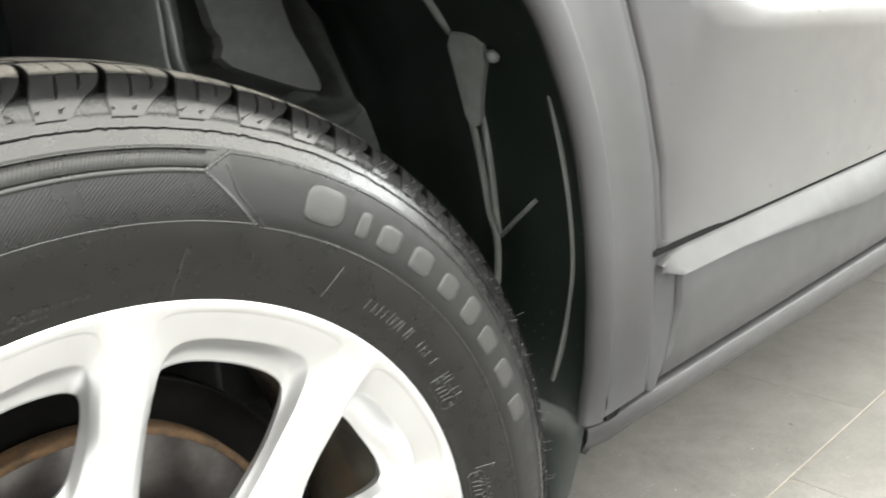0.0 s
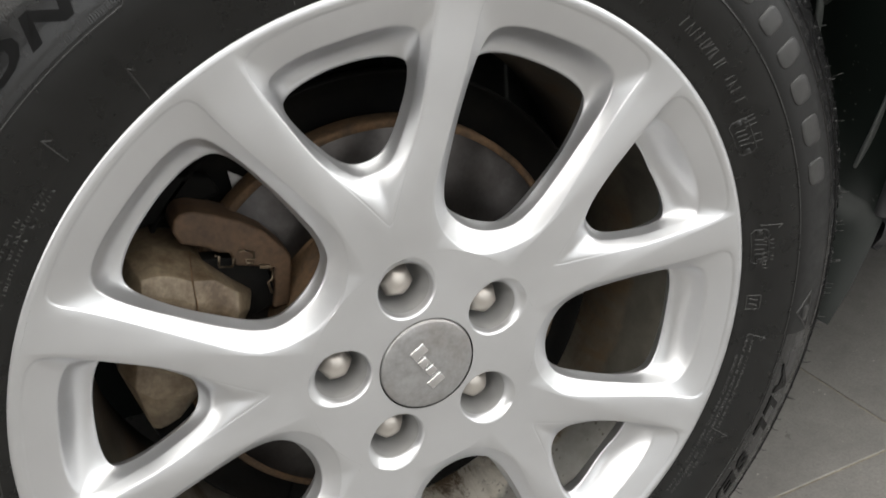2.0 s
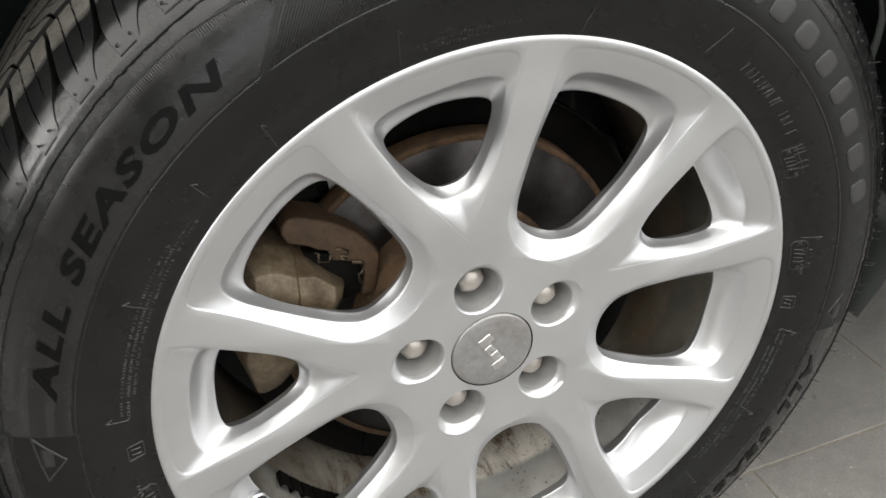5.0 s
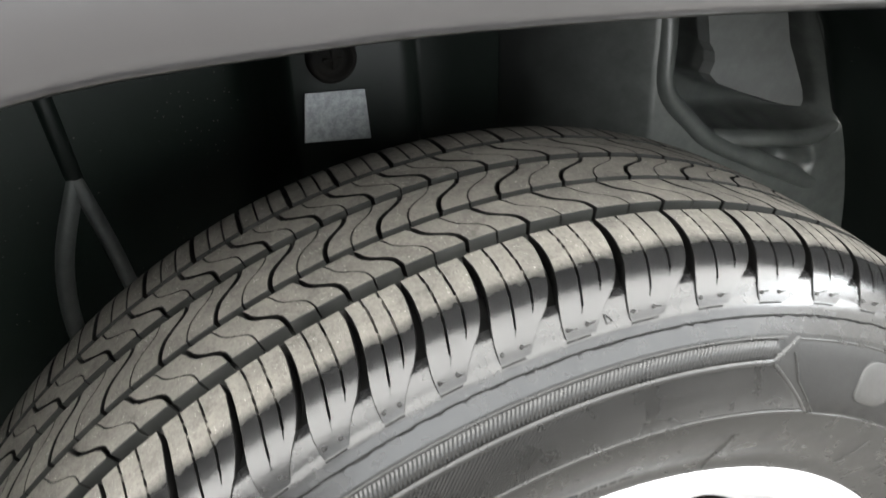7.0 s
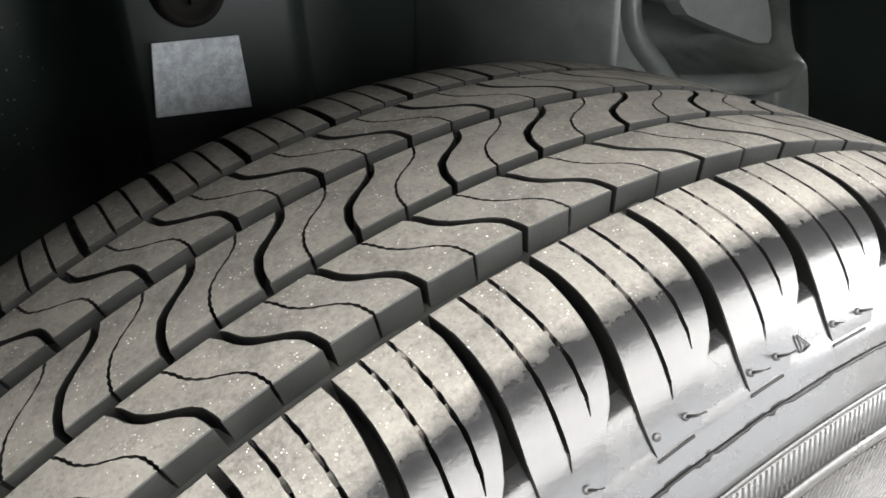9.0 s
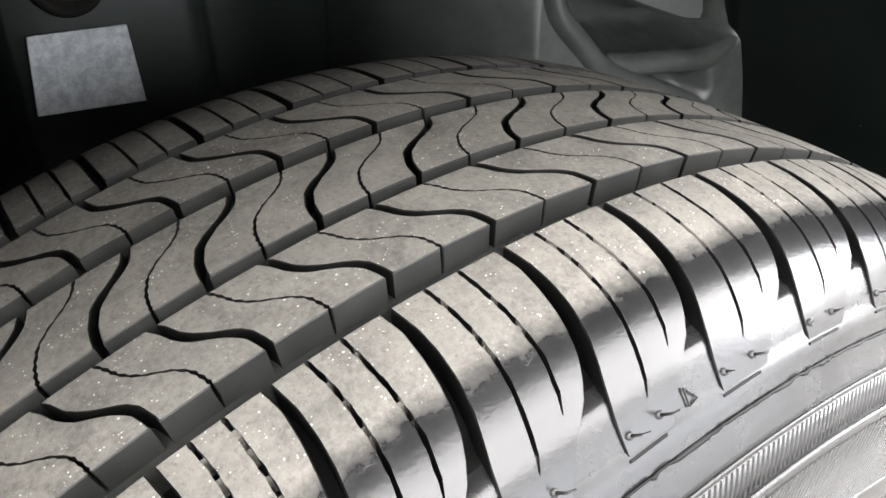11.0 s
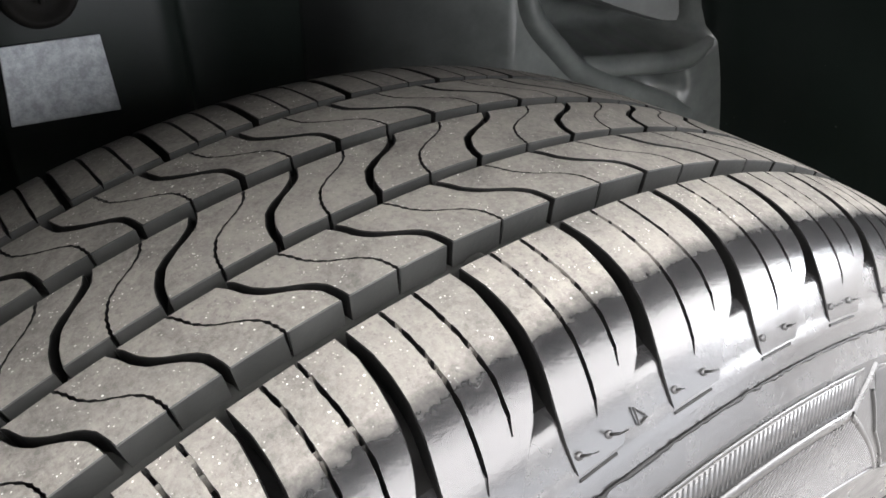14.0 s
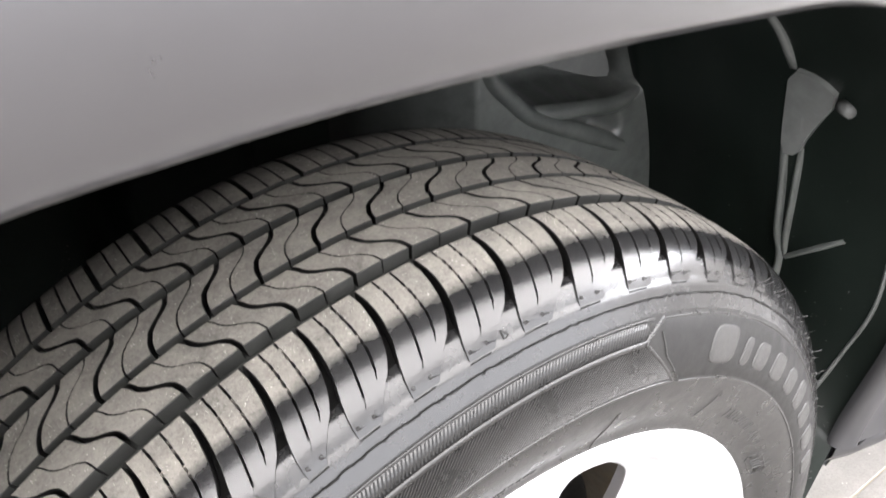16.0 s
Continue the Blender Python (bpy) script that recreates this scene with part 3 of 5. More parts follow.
ys = np.r_[np.linspace(-0.113, 0.20, 26), np.linspace(0.21, 0.33, 10)]
s_along = np.linspace(0, 1, len(arch))
lower = [(0.3520, 0.372), (0.3460, 0.355), (0.3380, 0.338), (0.3290, 0.319), (0.3100, 0.290)]
lowback = [(arch[0][0] - 0.03, z) for z in np.linspace(0.12, 0.34, 6)]
rows = []
for y in ys:
    line = [(x, y, z) for x, z in lowback]
    for k, (p, o) in enumerate(zip(arch, arch_out)):
        s = s_along[k]
        d = liner_d(y, s)
        # shallow swages pressed into the front part
        d += 0.010 * math.exp(-((y - 0.05) / 0.030) ** 2) * math.exp(-((s - 0.80) / 0.05) ** 2)
        d -= 0.016 * math.exp(-((y - 0.155) / 0.020) ** 2) * math.exp(-((s - 0.72) / 0.07) ** 2)
        d += 0.014 * math.exp(-((y - 0.195) / 0.018) ** 2) * math.exp(-((s - 0.70) / 0.06) ** 2)
        # deep inside, the front side falls back to the housing
        d += 0.012 * min(1.0, max(0.0, (y - 0.06) / 0.08)) * min(1.0, max(0.0, (s - 0.62) / 0.08))
        line.append((p[0] + o[0] * d, y, p[1] + o[1] * d))
    line += [(x, y, z) for x, z in lower]
    rows.append([tuck_along_sight(p, min(1.0, max(0.0, (-0.02 - y) / 0.09))) if p[0] > 0.2 else p for p in line])
part("wheel_liner", mesh_of("wheel_liner", *sheet(rows), (M_LINER, M_INNER), [1 if j >= len(rows[0]) - 7 else 0 for _ in rows[1:] for j in range(len(rows[0]) - 1)]), car, "black moulded plastic wheel arch liner")
# inner wall: set back at the rear, a tower stands forward in the middle, a slope closes to the front
wx = np.r_[np.linspace(-0.47, -0.075, 20), -0.066, -0.060, -0.057, -0.055, np.linspace(-0.045, 0.03, 8), 0.043, 0.05, 0.07, 0.085, 0.0995]
rows = []
for z in np.linspace(0.10, 0.90, 34):
    row = []
    for x in wx:
        y = float(np.interp(x, [-0.47, -0.075, -0.058, -0.04, 0.03, 0.045, 0.085, 0.19, 0.30, 0.42], [0.325, 0.318, 0.226, 0.219, 0.222, 0.260, 0.235, 0.160, 0.158, 0.150]))
        y += 0.03 * (z - 0.66) * (x > -0.07) * (x < 0.05) * 3.0
        row.append((x, y, z))
    rows.append(row)
part("inner_wing", mesh_of("inner_wing", *sheet(rows), (M_WING, M_INNER), [1 if x > -0.07 else 0 for _ in rows[1:] for x in wx[1:]]), car, "dark inner wheel housing with a tower")

# ahead of the tower the housing is painted grey for the light on it, with two pressed pockets round a raised island
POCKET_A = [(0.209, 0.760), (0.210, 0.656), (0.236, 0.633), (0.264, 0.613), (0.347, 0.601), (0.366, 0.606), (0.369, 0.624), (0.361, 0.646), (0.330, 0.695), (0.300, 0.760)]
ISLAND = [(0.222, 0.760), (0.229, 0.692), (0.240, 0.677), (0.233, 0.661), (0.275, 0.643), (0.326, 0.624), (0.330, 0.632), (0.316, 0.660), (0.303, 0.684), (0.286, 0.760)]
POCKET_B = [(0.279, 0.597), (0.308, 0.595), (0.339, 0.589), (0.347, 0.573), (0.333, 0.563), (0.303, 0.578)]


def inside(poly, x, z):
    hit = False
    for (x0, z0), (x1, z1) in zip(poly, poly[1:] + poly[:1]):
        if (z0 > z) != (z1 > z) and x < x0 + (z - z0) * (x1 - x0) / (z1 - z0):
            hit = not hit
    return hit


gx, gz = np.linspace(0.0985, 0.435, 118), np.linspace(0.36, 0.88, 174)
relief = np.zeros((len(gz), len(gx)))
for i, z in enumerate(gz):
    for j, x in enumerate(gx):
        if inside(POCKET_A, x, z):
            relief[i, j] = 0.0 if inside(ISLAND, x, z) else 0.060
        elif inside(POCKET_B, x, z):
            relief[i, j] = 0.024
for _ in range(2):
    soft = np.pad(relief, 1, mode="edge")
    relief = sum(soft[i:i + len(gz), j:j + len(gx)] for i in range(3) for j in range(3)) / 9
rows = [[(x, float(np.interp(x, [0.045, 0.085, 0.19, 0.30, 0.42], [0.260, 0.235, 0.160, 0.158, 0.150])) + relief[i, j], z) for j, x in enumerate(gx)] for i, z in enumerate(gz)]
part("front_housing", mesh_of("front_housing", *sheet(rows), M_LITHOUSING), car, "black inner housing greyed as if lit, with pressed pockets")


def ridge(name, path, width, height, mat, normal, label="", parent=None, ends=True):
    """A raised soft rib along a path, standing height above it along normal."""
    p = curve_through(path, 5)
    n = Vector(normal).normalized()
    rows = []
    for k in range(len(p)):
        d = Vector(p[min(k + 1, len(p) - 1)] - p[max(k - 1, 0)]).normalized()
        s = d.cross(n).normalized()
        fade = min(1.0, 4 * k / len(p) + 0.15, 4 * (len(p) - 1 - k) / len(p) + 0.15) if ends else 1.0
        rows.append([tuple(Vector(p[k]) + s * (width * u) + n * (height * fade * h - 0.004 * (h == 0))) for u, h in ((-0.5, 0), (-0.38, 0.55), (-0.15, 1), (0.15, 1), (0.38, 0.55), (0.5, 0))])
    return part(name, mesh_of(name, *sheet(rows), mat), parent or car, label)


def on_liner(s, y, lift=0.0):
    """A place on the liner: s along the arch, y depth, lifted towards the wheel."""
    k = s * (len(arch) - 1)
    x = np.interp(k, np.arange(len(arch)), arch[:, 0])
    z = np.interp(k, np.arange(len(arch)), arch[:, 1])
    ox = np.interp(k, np.arange(len(arch)), arch_out[:, 0])
    oz = np.interp(k, np.arange(len(arch)), arch_out[:, 1])
    d = liner_d(y, s) - lift
    return tuck_along_sight((x + ox * d, y, z + oz * d), min(1.0, max(0.0, (-0.02 - y) / 0.09)) if x > 0.2 else 0.0)


FRONT = [k for k in range(len(arch)) if arch[k][0] > 0.25]


def front_liner(z, y, lift=0.0):
    """A place on the liner's front side, by height and depth."""
    zs = arch[FRONT, 1][::-1]
    s = float(np.interp(z, zs, s_along[FRONT][::-1]))
    return on_liner(s, y, lift)


def facet(name, pts, lift, towards, mat, label):
    """A flat raised facet with sloped sides: outline points on a surface, lifted along towards."""
    n = Vector(towards).normalized()
    p = [Vector(q) for q in fill_smooth(pts, 1)]
    c = sum(p, Vector()) / len(p)
    top = [tuple(q + n * lift) for q in p]
    low = [tuple(c + (q - c) * 1.06 - n * 0.006) for q in p]
    k = len(p)
    f = [(i, (i + 1) % k, 2 * k) for i in range(k)] + [(i, k + i, k + (i + 1) % k, (i + 1) % k) for i in range(k)]
    return part(name, mesh_of(name, top + low + [tuple(c + n * lift)], f, mat, smooth=False), car, label)


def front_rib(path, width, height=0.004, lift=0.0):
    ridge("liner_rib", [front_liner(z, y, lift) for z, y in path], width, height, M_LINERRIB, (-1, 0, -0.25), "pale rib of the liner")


facet("liner_facet", [front_liner(z, y) for z, y in ((0.662, 0.003), (0.660, -0.020), (0.650, -0.036), (0.612, -0.010), (0.592, -0.002), (0.590, 0.013), (0.625, 0.010))], 0.004, (-1, 0, -0.3), M_LINERFACET, "facet of the plastic liner, painted grey as if lit")
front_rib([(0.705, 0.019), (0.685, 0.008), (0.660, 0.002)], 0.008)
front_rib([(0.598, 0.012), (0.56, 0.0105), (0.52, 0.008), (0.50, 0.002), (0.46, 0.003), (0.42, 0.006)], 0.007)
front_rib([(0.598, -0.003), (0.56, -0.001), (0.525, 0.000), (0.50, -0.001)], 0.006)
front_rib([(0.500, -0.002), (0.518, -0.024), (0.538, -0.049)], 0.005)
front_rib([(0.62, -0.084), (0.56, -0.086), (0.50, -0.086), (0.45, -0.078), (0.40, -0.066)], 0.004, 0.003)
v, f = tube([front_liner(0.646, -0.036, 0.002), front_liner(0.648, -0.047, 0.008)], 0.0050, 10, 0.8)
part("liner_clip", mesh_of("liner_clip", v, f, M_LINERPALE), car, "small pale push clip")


# pressed shapes on the inner wall ahead of the tower
def wall_rib(path, width, height, mat=None):
    ridge("housing_rib", [(x, 0.160 if x < 0.30 else 0.156, z) for x, z in path], width, height, mat or M_LITHOUSING, (0, -1, -0.1), "soft pale rib of the inner housing")


facet("housing_facet", [(x, 0.159, z) for x, z in ISLAND], 0.004, (0, -1, 0), M_LINERPALE, "facet of the inner housing, painted grey as if lit")
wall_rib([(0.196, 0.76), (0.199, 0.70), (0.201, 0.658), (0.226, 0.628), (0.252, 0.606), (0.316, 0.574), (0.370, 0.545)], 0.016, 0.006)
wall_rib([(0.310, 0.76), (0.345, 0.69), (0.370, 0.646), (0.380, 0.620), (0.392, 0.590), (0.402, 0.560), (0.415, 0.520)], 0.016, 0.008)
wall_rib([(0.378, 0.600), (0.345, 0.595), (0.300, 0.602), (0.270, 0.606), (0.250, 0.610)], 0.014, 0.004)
# forked rib on the housing behind the wheel
ridge("housing_rib", [(-0.235, 0.322, 0.78), (-0.222, 0.321, 0.70), (-0.209, 0.320, 0.60)], 0.016, 0.006, M_LINER, (0, -1, 0), "rib of the dark inner housing")
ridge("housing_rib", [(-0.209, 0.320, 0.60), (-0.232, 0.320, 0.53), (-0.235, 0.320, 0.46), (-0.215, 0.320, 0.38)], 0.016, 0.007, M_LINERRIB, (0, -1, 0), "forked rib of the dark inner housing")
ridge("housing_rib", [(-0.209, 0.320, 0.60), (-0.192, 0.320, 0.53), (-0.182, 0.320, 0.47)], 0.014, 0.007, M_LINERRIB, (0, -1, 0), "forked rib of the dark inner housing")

# the label on the tower and the screw above it
label = empty("label", (-0.0298, 0.2165, 0.6559), "pale silver foil label stuck to the dark housing", "label")
v, f = slab([(-0.0245, -0.0153), (0.0233, -0.0197), (0.0218, 0.0160), (-0.0204, 0.0188)], -0.0006, 0.0006, 0.0003, 1)
part("foil", mesh_of("foil", v, f, M_LABEL, smooth=False), label)
label.rotation_euler = (radians(-4), 0, 0)
screw = empty("screw", (-0.0292, 0.2190, 0.6962), "round black plastic screw on the dark housing", "screw")
ring_rows = [[(r * math.sin(a), y, r * math.cos(a)) for a in np.linspace(0, 2 * math.pi, 28, endpoint=False)] for r, y in ((0.0172, 0.004), (0.0170, -0.003), (0.0155, -0.006), (0.0130, -0.006), (0.0120, -0.002), (0.006, -0.001), (0.0035, -0.0035), (0.0002, -0.0038))]
part("head", mesh_of("head", *sheet(ring_rows, closed_u=True), M_SHIELD), screw)
part("slot", mesh_of("slot", *joined([box(-0.0065, 0.0065, -0.0052, -0.0015, -0.0009, 0.0009, 0.0003), box(-0.0009, 0.0009, -0.0052, -0.0015, -0.0065, 0.0065, 0.0003)]), M_SHIELD), screw, "cross recess of the screw")

# ---------------------------------------------------------------- the wheel
wheel = empty("wheel", (0, 0, ZC), "silver alloy wheel with a dressed black all season tyre", "wheel")
YC = 0.005          # middle of the tread

# outer half of the tyre's section, from the crown to the rim: (y, r)
PROFILE = np.array([(0.005, 0.3520), (-0.02, 0.3517), (-0.038, 0.3506), (-0.055, 0.3489), (-0.068, 0.3463), (-0.0775, 0.3424), (-0.0845, 0.3376), (-0.0893, 0.3322),
                    (-0.093, 0.3265), (-0.0965, 0.3200), (-0.1010, 0.3110), (-0.1050, 0.3000), (-0.1075, 0.2880), (-0.1080, 0.2760), (-0.1060, 0.2640), (-0.1020, 0.2520), (-0.0985, 0.2440), (-0.0967, 0.2360)])
_c = curve_through(PROFILE, 8)
ARC = np.r_[0, np.cumsum(np.hypot(*np.diff(_c, axis=0).T))]
_t = np.gradient(_c, axis=0)
_t /= np.linalg.norm(_t, axis=1)[:, None]
NORMAL = np.stack([-_t[:, 1] * -1, _t[:, 0] * -1], 1)     # outwards: (ny, nr)
NORMAL *= np.sign((NORMAL * (_c - np.array([0.0, 0.25]))).sum(1))[:, None]


def skin(s, lift=0.0):
    """(y, r) at arc length s from the crown, raised by lift along the surface's normal."""
    y, r = np.interp(s, ARC, _c[:, 0]), np.interp(s, ARC, _c[:, 1])
    return y + lift * np.interp(s, ARC, NORMAL[:, 0]), r + lift * np.interp(s, ARC, NORMAL[:, 1])


_by_y = _c[: int(np.argmin(_c[:, 0])) + 1]


def s_at_y(y):
    return float(np.interp(-y, -_by_y[:, 0], ARC[: len(_by_y)]))


def s_at_r(r):
    return float(np.interp(-r, -_c[:, 1], ARC))


def point(angle, s, lift=0.0, mirror=False):
    """A place on the tyre, pressed flat where it stands on the floor."""
    y, r = skin(s, lift)
    if mirror:
        # the inner shoulder is squarer
        d = YC - y
        y, r = YC + d, r + 0.24 * (0.352 - r) * min(1.0, max(0.0, 1 - (d - 0.088) / 0.012))
    a = math.radians(angle)
    return (r * math.sin(a), float(y), max(r * math.cos(a), -ZC + 0.0005))


# carcass: the tread's base, shoulders and sidewalls
S_FOOT = s_at_r(0.3262)
stations = list(np.linspace(0, S_FOOT, 67)) + list(np.linspace(S_FOOT, ARC[-1], 34))[1:]


def base_depth(s):
    return -float(np.interp(s, [0, s_at_y(-0.068), s_at_y(-0.0780), s_at_y(-0.0832), s_at_y(-0.0862), S_FOOT], [0.0078, 0.0078, 0.0068, 0.0036, 0.0010, 0.0005])) if s < S_FOOT else 0.0


angles = np.arange(0, 360, 1.0)
grid = [[point(a, s, base_depth(s)) for a in angles] for s in stations]
grid_in = [[point(a, s, base_depth(s), True) for a in angles] for s in stations]
turned_in = [[pol(a, r, y) for a in angles] for y, r in ((-0.0945, 0.232), (-0.090, 0.225))]
rows = turned_in[::-1] + grid[::-1] + grid_in[1:]
v, f = sheet(rows, closed_u=True)
nb = len(angles)
ring = np.arange(len(f)) // nb
kind = np.zeros(len(f), int)
for k in range(len(rows) - 1):
    m = k - len(turned_in)
    if 0 <= m < len(stations):
        s = stations[len(stations) - 1 - m]
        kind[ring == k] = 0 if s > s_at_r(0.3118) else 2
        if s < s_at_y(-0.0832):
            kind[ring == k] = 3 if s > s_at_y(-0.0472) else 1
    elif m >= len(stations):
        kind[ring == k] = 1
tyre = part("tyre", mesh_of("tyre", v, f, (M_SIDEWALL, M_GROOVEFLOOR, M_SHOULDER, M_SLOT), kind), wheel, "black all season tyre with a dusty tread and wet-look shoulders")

# pitch lines of the tread, of uneven length
FEET = [-48.8, -43.2, -37.7, -32.5, -27.4, -22.85, -18.35, -14.2, -9.53, -4.47, 0.80, 6.72, 12.56, 18.5]
for step in (5.8, 5.3, 5.1, 4.6, 4.5, 4.4, 4.7, 5.1, 5.6, 5.9, 5.8, 5.2, 5.0, 4.5, 4.5, 4.9, 5.3, 5.8):
    FEET.append(FEET[-1] + step)
for step in (5.7, 5.9, 5.5, 5.0, 4.6, 4.5, 4.6, 5.1, 5.2, 5.7, 5.9, 5.5):
    FEET.insert(0, FEET[0] - step)
gap = 360 - (FEET[-1] - FEET[0])
n_gap = round(gap / 5.1)
for k in range(1, n_gap):
    FEET.append(FEET[-1] + gap / n_gap)
FEET.append(FEET[0] + 360)

EDGE = 0.00028      # worn edge of a block


def block(stations_s, left, right, sipes, depth, mirror=False, soft_foot=False):
    """One tread block: between the angles left(s) and right(s), cut by fine sipes (fraction, s from, s to)."""
    s0, s1 = stations_s[0], stations_s[-1]
    rows_s = [(s0, -depth(s0)), (s0, -EDGE)] + [(s0 + EDGE, 0.0)] + [(s, 0.0) for s in stations_s[1:-1]] + [(s1 - EDGE, 0.0)] + [(s1, -EDGE), (s1 + (0.0011 if s1 == S_FOOT else 0.0), -depth(s1))]
    cols = [0.10, 0.22, 0.55, 0.86, 0.93]
    cols = sorted([(c, None) for c in cols] + [(q[0](stations_s[2]), q) for q in sipes], key=lambda q: q[0])
    out, cuts = [], set()
    grit = random.Random(round(left(s0) * 1000))
    for i, (s, h) in enumerate(rows_s):
        la, ra = left(s), right(s)
        r = skin(s)[1]
        per = math.degrees(1.0 / r)
        e = EDGE * per
        line = [(la, min(h, -depth(s))), (la, min(h, -EDGE)), (la + e, h)]
        for c, cut in cols:
            a = la + (ra - la) * (cut[0](s) if cut else c)
            if cut:
                fr, sa, sb = cut
                k = max(0.0, min(1.0, (s - sa) / 0.001 + 0.3, (sb - s) / 0.002))
                w = 0.00058 * per * (0.3 + 0.7 * k) * (0.88 + 0.22 * ((i // 2) % 2) if s < s_at_y(-0.0775) else 1.0)
                plug = not mirror and 4 < i < 24 and grit.random() < 0.24
                if plug:
                    k *= 0.12
                if sa <= s <= sb and not plug:
                    cuts |= {(i, len(line) + q) for q in range(3)}
                line += [(a - w, h), (a - 0.85 * w, h - 0.0055 * k), (a + 0.85 * w, h - 0.0055 * k), (a + w, h)]
            else:
                line.append((a, h))
        line += [(ra - e, h), (ra, min(h, -EDGE)), (ra, min(h, -depth(s)))]
        out.append([point(a, s, hh, mirror) for a, hh in line])
    # the grid's outer ring is the skirt
    v, f = sheet(out, flip=not mirror)
    ni, nj = len(out), len(out[0])
    idx = []
    for i in range(ni - 1):
        for j in range(nj - 1):
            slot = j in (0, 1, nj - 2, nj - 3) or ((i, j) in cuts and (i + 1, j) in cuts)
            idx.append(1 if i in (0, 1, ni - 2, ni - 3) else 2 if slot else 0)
    return v, f, idx


def deep(s):
    return -base_depth(s) + 0.0006


def series(pairs):
    xs, ys = zip(*sorted(pairs))
    return lambda q: float(np.interp(q, xs, ys))


# edges of the lateral grooves, degrees from the pitch line, by y
near_left = series([(s_at_y(y), a) for y, a in ((-0.0465, 1.38), (-0.0550, 1.50), (-0.0620, 1.43), (-0.0690, 1.25), (-0.0757, 0.94), (-0.0805, 0.60), (-0.0836, 0.35), (-0.0879, 0.08), (-0.0911, -0.02))] + [(S_FOOT, 0.0)])
near_right = series([(s_at_y(y), a) for y, a in ((-0.0465, 1.02), (-0.0540, 1.13), (-0.0618, 0.96), (-0.0682, 0.74), (-0.0732, 0.50), (-0.0770, 0.25), (-0.0805, -0.10), (-0.0840, -0.60), (-0.0871, -1.36), (-0.0905, -2.2))] + [(S_FOOT, -2.75)])
# ribs that cross the crown are laid out by y
# middle of each wide groove, in shares of 5.1 degrees from its mouth at the near side of the second rib
rib2_t = series([(-0.0140, -3.08), (-0.0165, -2.80), (-0.0206, -2.50), (-0.0230, -2.19), (-0.0252, -1.79), (-0.0272, -1.22), (-0.0291, -0.73), (-0.0321, -0.27), (-0.0358, -0.07), (-0.0382, 0.0)])
center_t = series([(0.0172, 3.39), (0.0158, 3.28), (0.0129, 3.02), (0.0106, 2.62), (0.0085, 2.14), (0.0063, 1.52), (0.0024, 0.74), (-0.0028, 0.26), (-0.0065, 0.08), (-0.0095, 0.0)])
far2_t = series([(0.0500, -1.84), (0.0470, -1.74), (0.0425, -1.52), (0.0400, -1.12), (0.0372, -0.52), (0.0344, 0.32), (0.0320, 0.86), (0.0298, 1.10), (0.0270, 1.22), (0.0235, 1.30)])
far_t = series([(0.0545, -0.25), (0.0800, -0.05)])


def groove_width(curve, y):
    """A wide groove keeps its width across its own run: degrees along the tyre."""
    slope = math.radians((curve(y + 0.0008) - curve(y - 0.0008)) / 0.0016) * 0.351
    return min(0.52, 0.33 * math.sqrt(1 + slope * slope))


def skin_by_y(y):
    """Signed arc length across the crown; beyond the middle it is mirrored."""
    return (s_at_y(y), False) if y <= YC else (s_at_y(2 * YC - y), True)


def flat_block(ys, left, right, sipe):
    """A block of a middle rib, laid out by y; left and right give angles."""
    depth = 0.0082
    rows_y = [(ys[0], -depth), (ys[0], -EDGE), (ys[0] + EDGE, 0.0)] + [(y, 0.0) for y in ys[1:-1]] + [(ys[-1] - EDGE, 0.0), (ys[-1], -EDGE), (ys[-1], -depth)]
    per = math.degrees(1 / 0.351)
    out = []
    for i, (y, h) in enumerate(rows_y):
        la, ra = left(y), right(y)
        e, w = EDGE * per, 0.00050 * per * (0.55 + 0.7 * (i % 2))
        mid = la + (ra - la) * sipe
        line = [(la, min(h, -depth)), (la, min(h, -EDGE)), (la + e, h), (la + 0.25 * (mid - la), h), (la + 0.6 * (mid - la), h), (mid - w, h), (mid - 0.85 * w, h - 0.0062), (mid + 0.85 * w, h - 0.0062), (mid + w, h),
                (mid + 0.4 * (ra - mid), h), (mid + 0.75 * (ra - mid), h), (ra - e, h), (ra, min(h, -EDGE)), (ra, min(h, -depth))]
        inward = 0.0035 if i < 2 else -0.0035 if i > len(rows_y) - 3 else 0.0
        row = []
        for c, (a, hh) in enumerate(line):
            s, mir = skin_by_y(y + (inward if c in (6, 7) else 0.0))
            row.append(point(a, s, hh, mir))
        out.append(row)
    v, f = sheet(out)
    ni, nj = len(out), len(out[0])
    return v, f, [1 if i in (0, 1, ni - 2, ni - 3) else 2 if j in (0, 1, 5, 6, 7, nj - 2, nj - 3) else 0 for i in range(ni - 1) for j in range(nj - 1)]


sipe_a = series([(s_at_y(y), c) for y, c in ((-0.0465, 0.306), (-0.0546, 0.300), (-0.0639, 0.316), (-0.0717, 0.344), (-0.0781, 0.368), (-0.0832, 0.405), (-0.0875, 0.480))])
sipe_b = series([(s_at_y(y), c) for y, c in ((-0.0465, 0.626), (-0.0552, 0.610), (-0.0637, 0.642), (-0.0696, 0.667), (-0.0736, 0.697), (-0.0786, 0.712), (-0.0825, 0.755))])
near_s = [s_at_y(-0.0465)] + [s_at_y(y) for y in (*np.linspace(-0.0478, -0.0772, 27), -0.079, -0.081, -0.084, -0.0865, -0.0885, -0.0905, -0.092)] + [S_FOOT]
rib2_y = list(np.linspace(-0.0382, -0.0140, 23))
center_y = list(np.linspace(-0.0095, 0.0172, 23))
far2_y = list(np.linspace(0.0235, 0.0500, 23))
